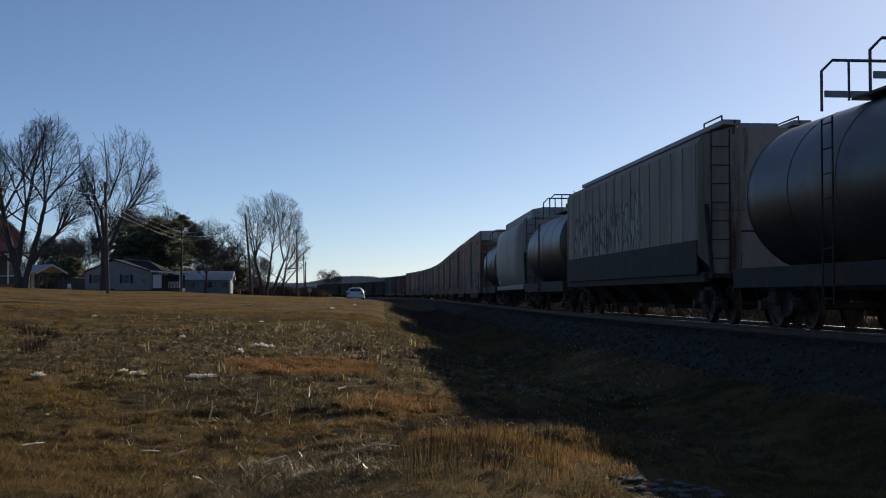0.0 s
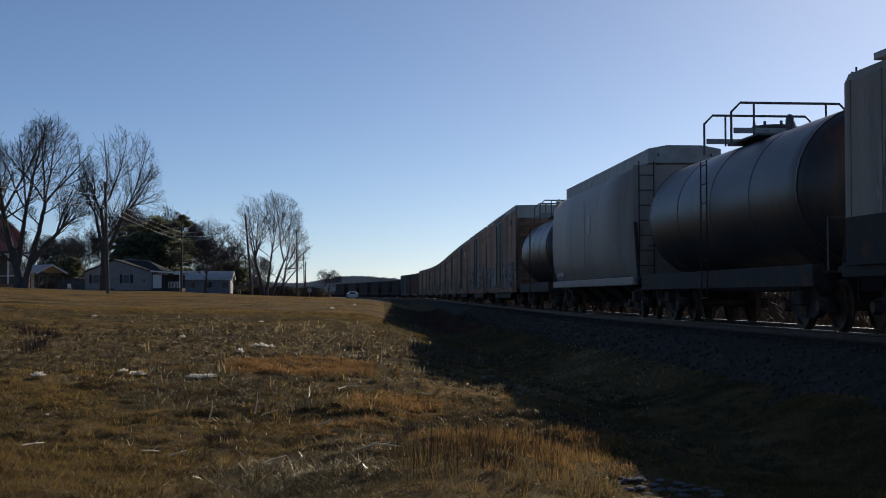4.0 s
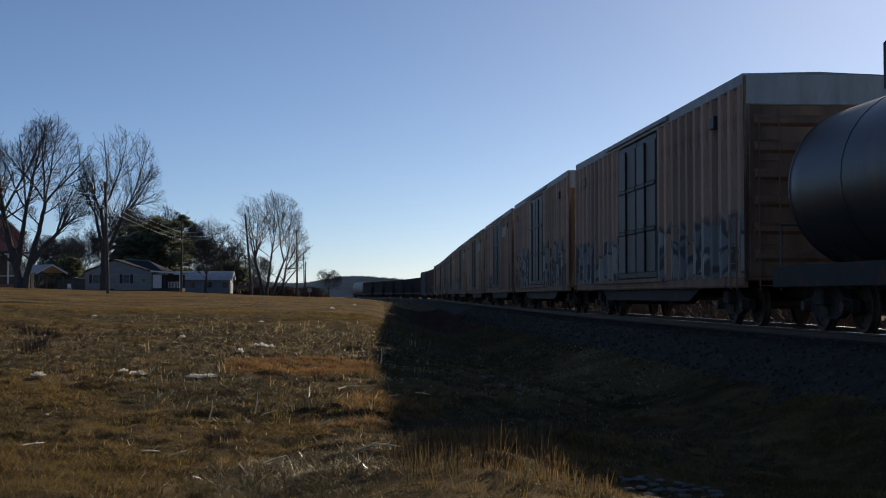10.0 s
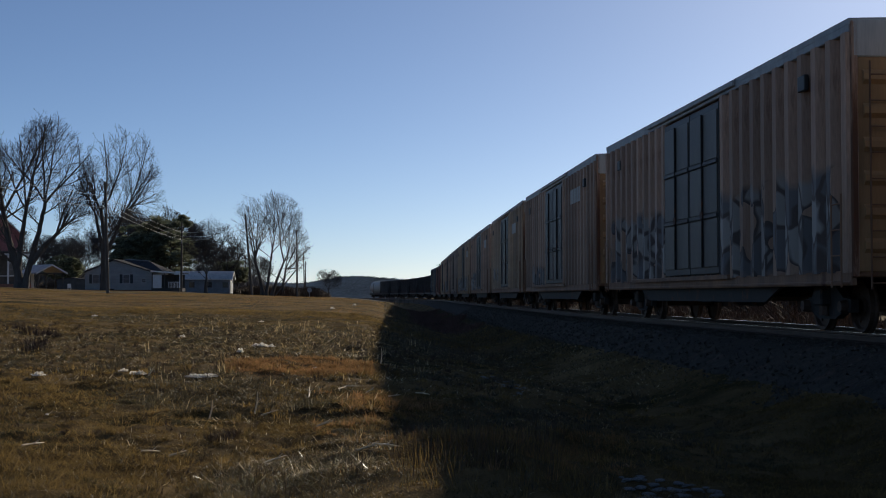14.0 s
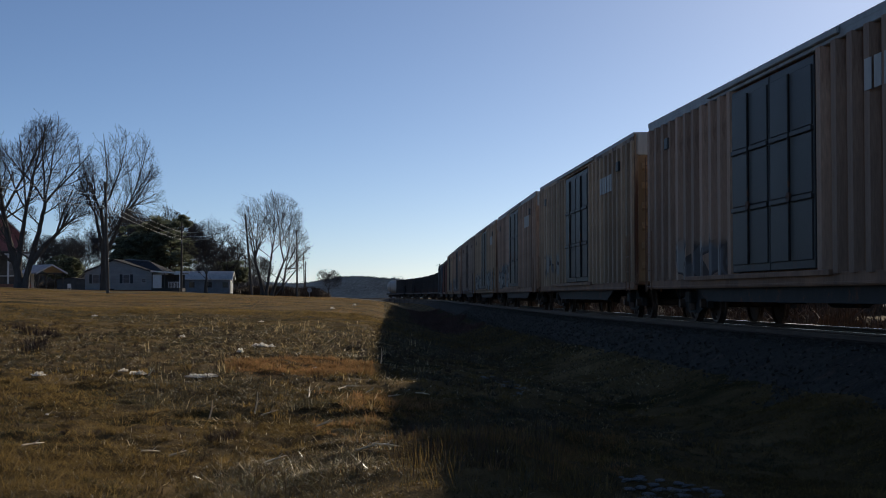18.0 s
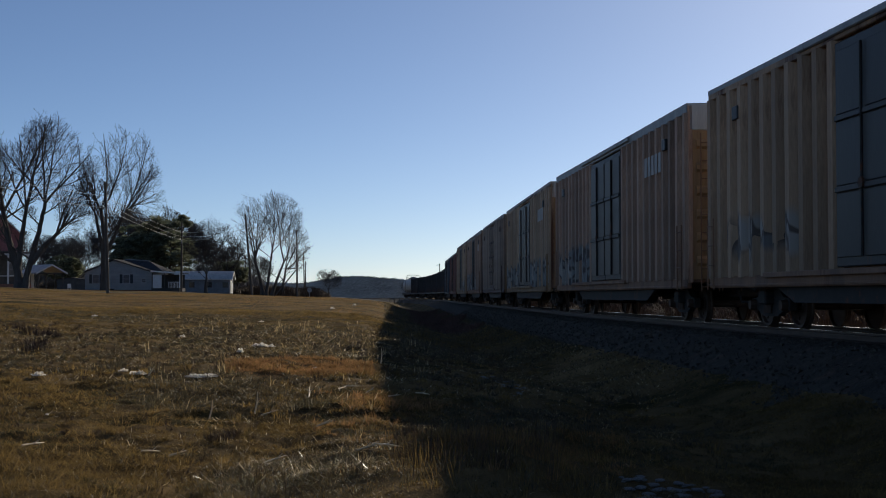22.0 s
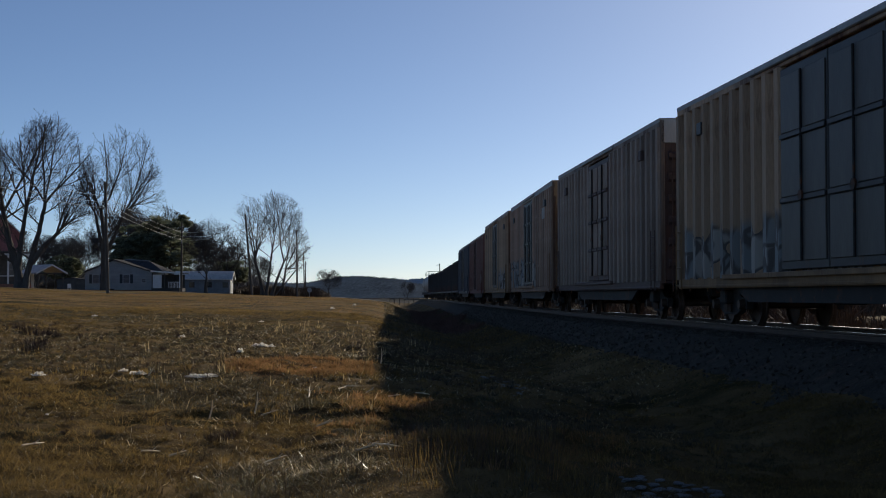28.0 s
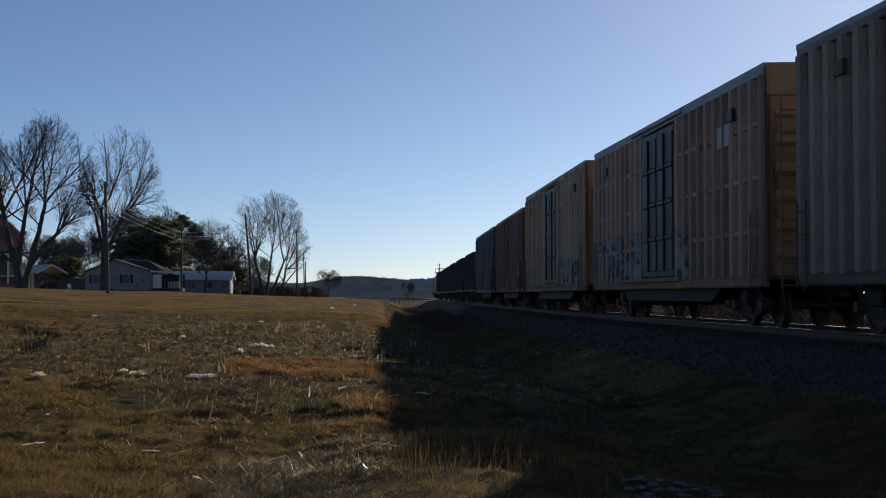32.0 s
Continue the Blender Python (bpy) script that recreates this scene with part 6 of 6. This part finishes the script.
def tufts(name, n, per, d0, d1, h0, h1, w0, seed, material, label, side=0, b0=-30, b1=1300, spread=0.07, splay=0.9, cut=0.0):
    """Separate tussocks, each a spray of blades out of one root, standing in the gold or the olive patches."""
    rnd = np.random.RandomState(seed)
    dist = np.sqrt(rnd.uniform(d0 ** 2, d1 ** 2, n))
    x = (rnd.uniform(b0, b1, n) - 784) / 2337 * dist
    keep = side_x(dist) + HALF - x > 4.6
    if side:
        keep &= side * sward(x, dist) + rnd.normal(0, 0.25, n) > cut
    x, y = x[keep], dist[keep]
    n = len(x)
    size = rnd.uniform(0.5, 1.3, n) * (0.8 + 0.5 * np.clip(value_noise(x, y, 0.9), -0.6, 1))
    size = np.repeat(size, per)
    x, y = np.repeat(x, per), np.repeat(y, per)
    m = len(x)
    a = rnd.uniform(0, 6.283, m)
    q = spread * size * np.sqrt(rnd.random(m))
    x, y = x + q * np.cos(a), y + q * np.sin(a)
    h = rnd.uniform(h0, h1, m) * size
    t = np.abs(rnd.normal(0, splay, m)).clip(0, 1.4)
    a = a + rnd.normal(0, 0.6, m)
    w = w0 * np.clip(y / 14, 0.8, 3.0) * rnd.uniform(0.6, 1.4, m)
    base = np.stack([x, y, ground_z(x, y) - 0.005], 1)
    f = rnd.uniform(0, 6.283, m)
    dx = np.stack([np.cos(f) * w, np.sin(f) * w, np.zeros(m)], 1)
    bend = np.stack([np.cos(a), np.sin(a), np.zeros(m)], 1) * (np.sin(t) * h)[:, None]
    mid = base + bend * 0.4 + np.stack([np.zeros(m), np.zeros(m), h * 0.6], 1)
    tip = base + bend * 1.1 + np.stack([np.zeros(m), np.zeros(m), np.maximum(np.cos(t), 0.25) * h], 1)
    v = np.stack([base - dx, base + dx, mid + dx * 0.6, base - dx, mid + dx * 0.6, mid - dx * 0.6, mid - dx * 0.6, mid + dx * 0.6, tip], 1).reshape(-1, 3)
    return tagged(new(name, cloud_mesh(v, name, material)), label, "grass", kind="stuff")


blades("turf", 380000, 8.5, 20, 0.02, 0.055, 0.0044, 21, m_turf, "short brown turf litter over the whole slope", lean=1.0, b1=1560, even=0.8)
blades("turf", 420000, 19, 56, 0.025, 0.06, 0.005, 22, m_turf, "short brown turf litter up the slope", lean=1.0, b1=1420, even=0.8)
blades("dry_grass", 250000, 8.5, 20, 0.04, 0.12, 0.0036, 1, m_grass, "matted dormant brown grass covering the slope", lean=1.35, b1=1560, side=1)
blades("thatch", 260000, 8.5, 20, 0.03, 0.07, 0.004, 11, m_thatch, "flattened brown-olive thatch between the grass", lean=1.2, b1=1560, side=-1)
blades("dry_grass", 260000, 19, 60, 0.04, 0.10, 0.0045, 2, m_grass, "matted dormant grass further up the slope", lean=1.3, side=1)
blades("thatch", 260000, 19, 60, 0.03, 0.08, 0.0045, 12, m_thatch, "flattened brown-olive thatch up the slope", lean=1.2, side=-1)
blades("dry_grass", 230000, 46, 128, 0.03, 0.07, 0.004, 3, m_grass, "dormant grass along the crest of the rise", lean=1.1, b1=900, even=0.75)
blades("straw", 60000, 8.5, 46, 0.03, 0.12, 0.0034, 4, m_straw, "bleached straw lying among the grass", lean=1.4, clump=1.1, side=-1)
blades("straw", 34000, 8.8, 40, 0.04, 0.11, 0.005, 34, m_glint, "scattered glossy pale stems catching the sun", lean=1.5, even=0.15)
blades("hay", 9000, 11.8, 16.0, 0.05, 0.16, 0.0055, 31, m_glint, "pale cut hay strewn in a patch of the grass", b0=210, b1=520, lean=1.5, clump=1.3)
blades("hay", 5000, 11.0, 14.0, 0.04, 0.12, 0.005, 35, m_glint, "pale cut hay strewn near the ditch", b0=520, b1=730, lean=1.5, clump=1.2)
blades("hay", 6000, 15.0, 22.0, 0.05, 0.14, 0.006, 36, m_glint, "pale broken stalks strewn on the slope", b0=100, b1=720, lean=1.45, clump=1.4)
blades("cut_stems", 2600, 9.8, 12.8, 0.03, 0.09, 0.0045, 33, m_cut, "pale grey-green cut stems lying in the dark thatch", b0=340, b1=780, lean=1.5, clump=0.9, side=-1)
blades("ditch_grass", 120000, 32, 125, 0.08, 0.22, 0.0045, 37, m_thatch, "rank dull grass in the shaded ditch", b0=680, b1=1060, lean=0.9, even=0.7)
blades("russet_grass", 42000, 22.4, 27.0, 0.04, 0.10, 0.0038, 41, m_gold, "dense russet grass in a band across the slope", b0=400, b1=660, lean=0.9, clump=0.5, even=0.25, side=1)
blades("russet_grass", 36000, 10.2, 18.5, 0.04, 0.12, 0.0038, 42, m_gold, "russet grass along the edge of the ditch", b0=600, b1=1120, lean=0.8, clump=0.9, even=0.1, side=1)
blades("russet_grass", 40000, 58, 110, 0.04, 0.09, 0.0038, 43, m_gold, "russet grass on the crest of the rise", b0=-20, b1=700, lean=0.9, clump=0.4, even=0.4)
tufts("tussocks", 650, 24, 9.5, 24, 0.06, 0.15, 0.0034, 61, m_grass, "tussocks of upright tawny grass on the slope", 1)
tufts("tussocks", 1300, 22, 22, 56, 0.05, 0.12, 0.0036, 62, m_grass, "tussocks of tawny grass up the slope", 1)
tufts("tussocks", 1500, 24, 9.5, 26, 0.06, 0.15, 0.0036, 63, m_thatch, "olive tussocks among the thatch", -1)
tufts("tussocks", 700, 20, 24, 54, 0.05, 0.12, 0.0036, 64, m_thatch, "olive tussocks up the slope", -1)
tufts("tussocks", 500, 24, 10, 19, 0.06, 0.17, 0.0032, 65, m_gold, "russet tussocks along the ditch", 1, 560, 1160, cut=0.2)
tufts("dead_weeds", 900, 14, 9.6, 40, 0.05, 0.18, 0.003, 66, m_weed, "dark dead weeds standing in the grass", spread=0.07, b1=900)
tufts("dead_weeds", 10, 60, 27, 36, 0.14, 0.34, 0.004, 67, m_weed, "dark dead bush on the slope", b0=40, b1=110, spread=0.35)
tufts("dead_weeds", 3, 80, 14.2, 14.8, 0.06, 0.12, 0.004, 72, m_weed, "small dark dead clump in the grass", b0=110, b1=124, spread=0.06)
tufts("dead_weeds", 4, 70, 14.0, 15.2, 0.10, 0.2, 0.0035, 68, m_weed, "dark dead clump among the hay", b0=375, b1=425, spread=0.14)
tufts("dead_weeds", 110, 8, 10.2, 15.0, 0.15, 0.4, 0.0028, 69, m_weed, "thin brown weed stalks at the ditch edge", b0=700, b1=1000, spread=0.1, splay=0.3)
tufts("tall_grass", 70, 16, 9.6, 13.5, 0.1, 0.28, 0.0028, 70, m_grass, "tall pale grass at the ditch edge", b0=720, b1=1080, spread=0.16, splay=0.5)
tufts("pale_stalks", 150, 4, 11, 46, 0.1, 0.26, 0.0034, 71, m_straw, "pale dead stalks standing in the thatch", b0=250, b1=760, spread=0.08, splay=0.5)

# loose stones on the ballast shoulder and in the ditch
rs = np.random.RandomState(8)
vs = []
n = 16000
s_, l_ = rs.uniform(4, 90, n) ** 1.0, rs.uniform(1.0, 4.3, n)
pts = np.array([on_track(a, b)[:2] for a, b in zip(s_, l_)])
zz = np.where(l_ < 2.25, -0.17, -0.17 - (l_ - 2.25) * 0.49)
c = np.stack([pts[:, 0], pts[:, 1], zz], 1)
r = rs.uniform(0.025, 0.06, n)
p = rs.normal(size=(n, 4, 3))
p = p / np.linalg.norm(p, axis=2)[:, :, None] * r[:, None, None] + c[:, None, :]
tri = p[:, [[0, 1, 2], [0, 3, 1], [0, 2, 3], [1, 3, 2]], :].reshape(-1, 3)
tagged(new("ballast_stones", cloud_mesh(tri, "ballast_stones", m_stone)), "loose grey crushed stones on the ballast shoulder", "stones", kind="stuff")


def boulder(seed, r):
    rnd = random.Random(seed)
    rings = []
    for i in range(5):
        a = -1.2 + i * 0.6
        rings.append([(math.cos(w) * math.cos(a) * r * rnd.uniform(0.8, 1.2), math.sin(w) * math.cos(a) * r * rnd.uniform(0.8, 1.2), math.sin(a) * r * 0.6 * rnd.uniform(0.85, 1.1)) for w in np.linspace(0, 6.283, 8, endpoint=False)])
    return Shape().loft(rings)


stone_mesh = [boulder(k, 1.0).mesh("stone", m_rock) for k in range(4)]
rk = random.Random(3)
stones = []
for k in range(90):          # broken stone, placed to fit the pale ditch patches in the camera's view
    stones.append((2.0 + rk.uniform(-0.42, 0.5), 11.3 + rk.uniform(-0.7, 0.8), rk.uniform(0.015, 0.055)))
for k in range(60):
    t = rk.random()
    stones.append((0.85 + t * 0.5 + rk.uniform(-0.22, 0.22), 26.6 - t * 5.2 + rk.uniform(-0.5, 0.5), rk.uniform(0.015, 0.05)))
for k, (x, y, q) in enumerate(stones):
    o = tagged(part("stone", stone_mesh[k % 4], None, None, "", pose(x, y, gz(x, y) + q * 0.2, 0, 0, k * 53)), "pale broken stone lying in the ditch", "stone", "stones in the ditch")
    o.scale = (q * 1.4, q, q * 0.7)

# sleepers under the rails
tie_mesh = Shape().box((0, 0, 0), (0.23, 2.6, 0.18), 0.012).mesh("sleeper", m_tie)
for i in range(260):
    x, y, h = on_track(-6 + i * 0.52)
    part("sleeper", tie_mesh, None, ballast, at=pose(x, y, -0.245, 0, 0, math.degrees(h)))


def motions():
    """The train rolls towards and past the camera at a steady pace; the white car drives away."""
    times = [0, 0.1, 0.3, 0.6] + list(range(1, 32)) + [31.4, 31.7, 31.9, SECONDS]
    for car, wheels, base, s in ROLLING:
        walk(car, [(t, track_pose(s - SPEED * t, base)) for t in times])
        for w in wheels:
            c = w.matrix_basis.translation.copy()
            walk(w, [(t / 10, pose(c.x, c.y, c.z, 0, -math.degrees(SPEED * t / 10 / 0.46) % 360, 0)) for t in range(321)])

    drive = [(t, min(140 + 25 * t, 885)) for t in [0, 0.1, 0.3, 0.6] + list(range(1, 32)) + [31.8, SECONDS]]
    walk(white_car, [(t, pose(road_x(y), y, road_z(y), 0, 0, road_heading(y))) for t, y in drive])
    for w in white_wheels:
        c = w.matrix_basis.translation.copy()
        walk(w, [(k / 60, pose(c.x, c.y, c.z, 0, math.degrees(25 * k / 60 / 0.31) % 360, 0)) for k in range(0, 1921)])


SPEED = 6.5
motions()
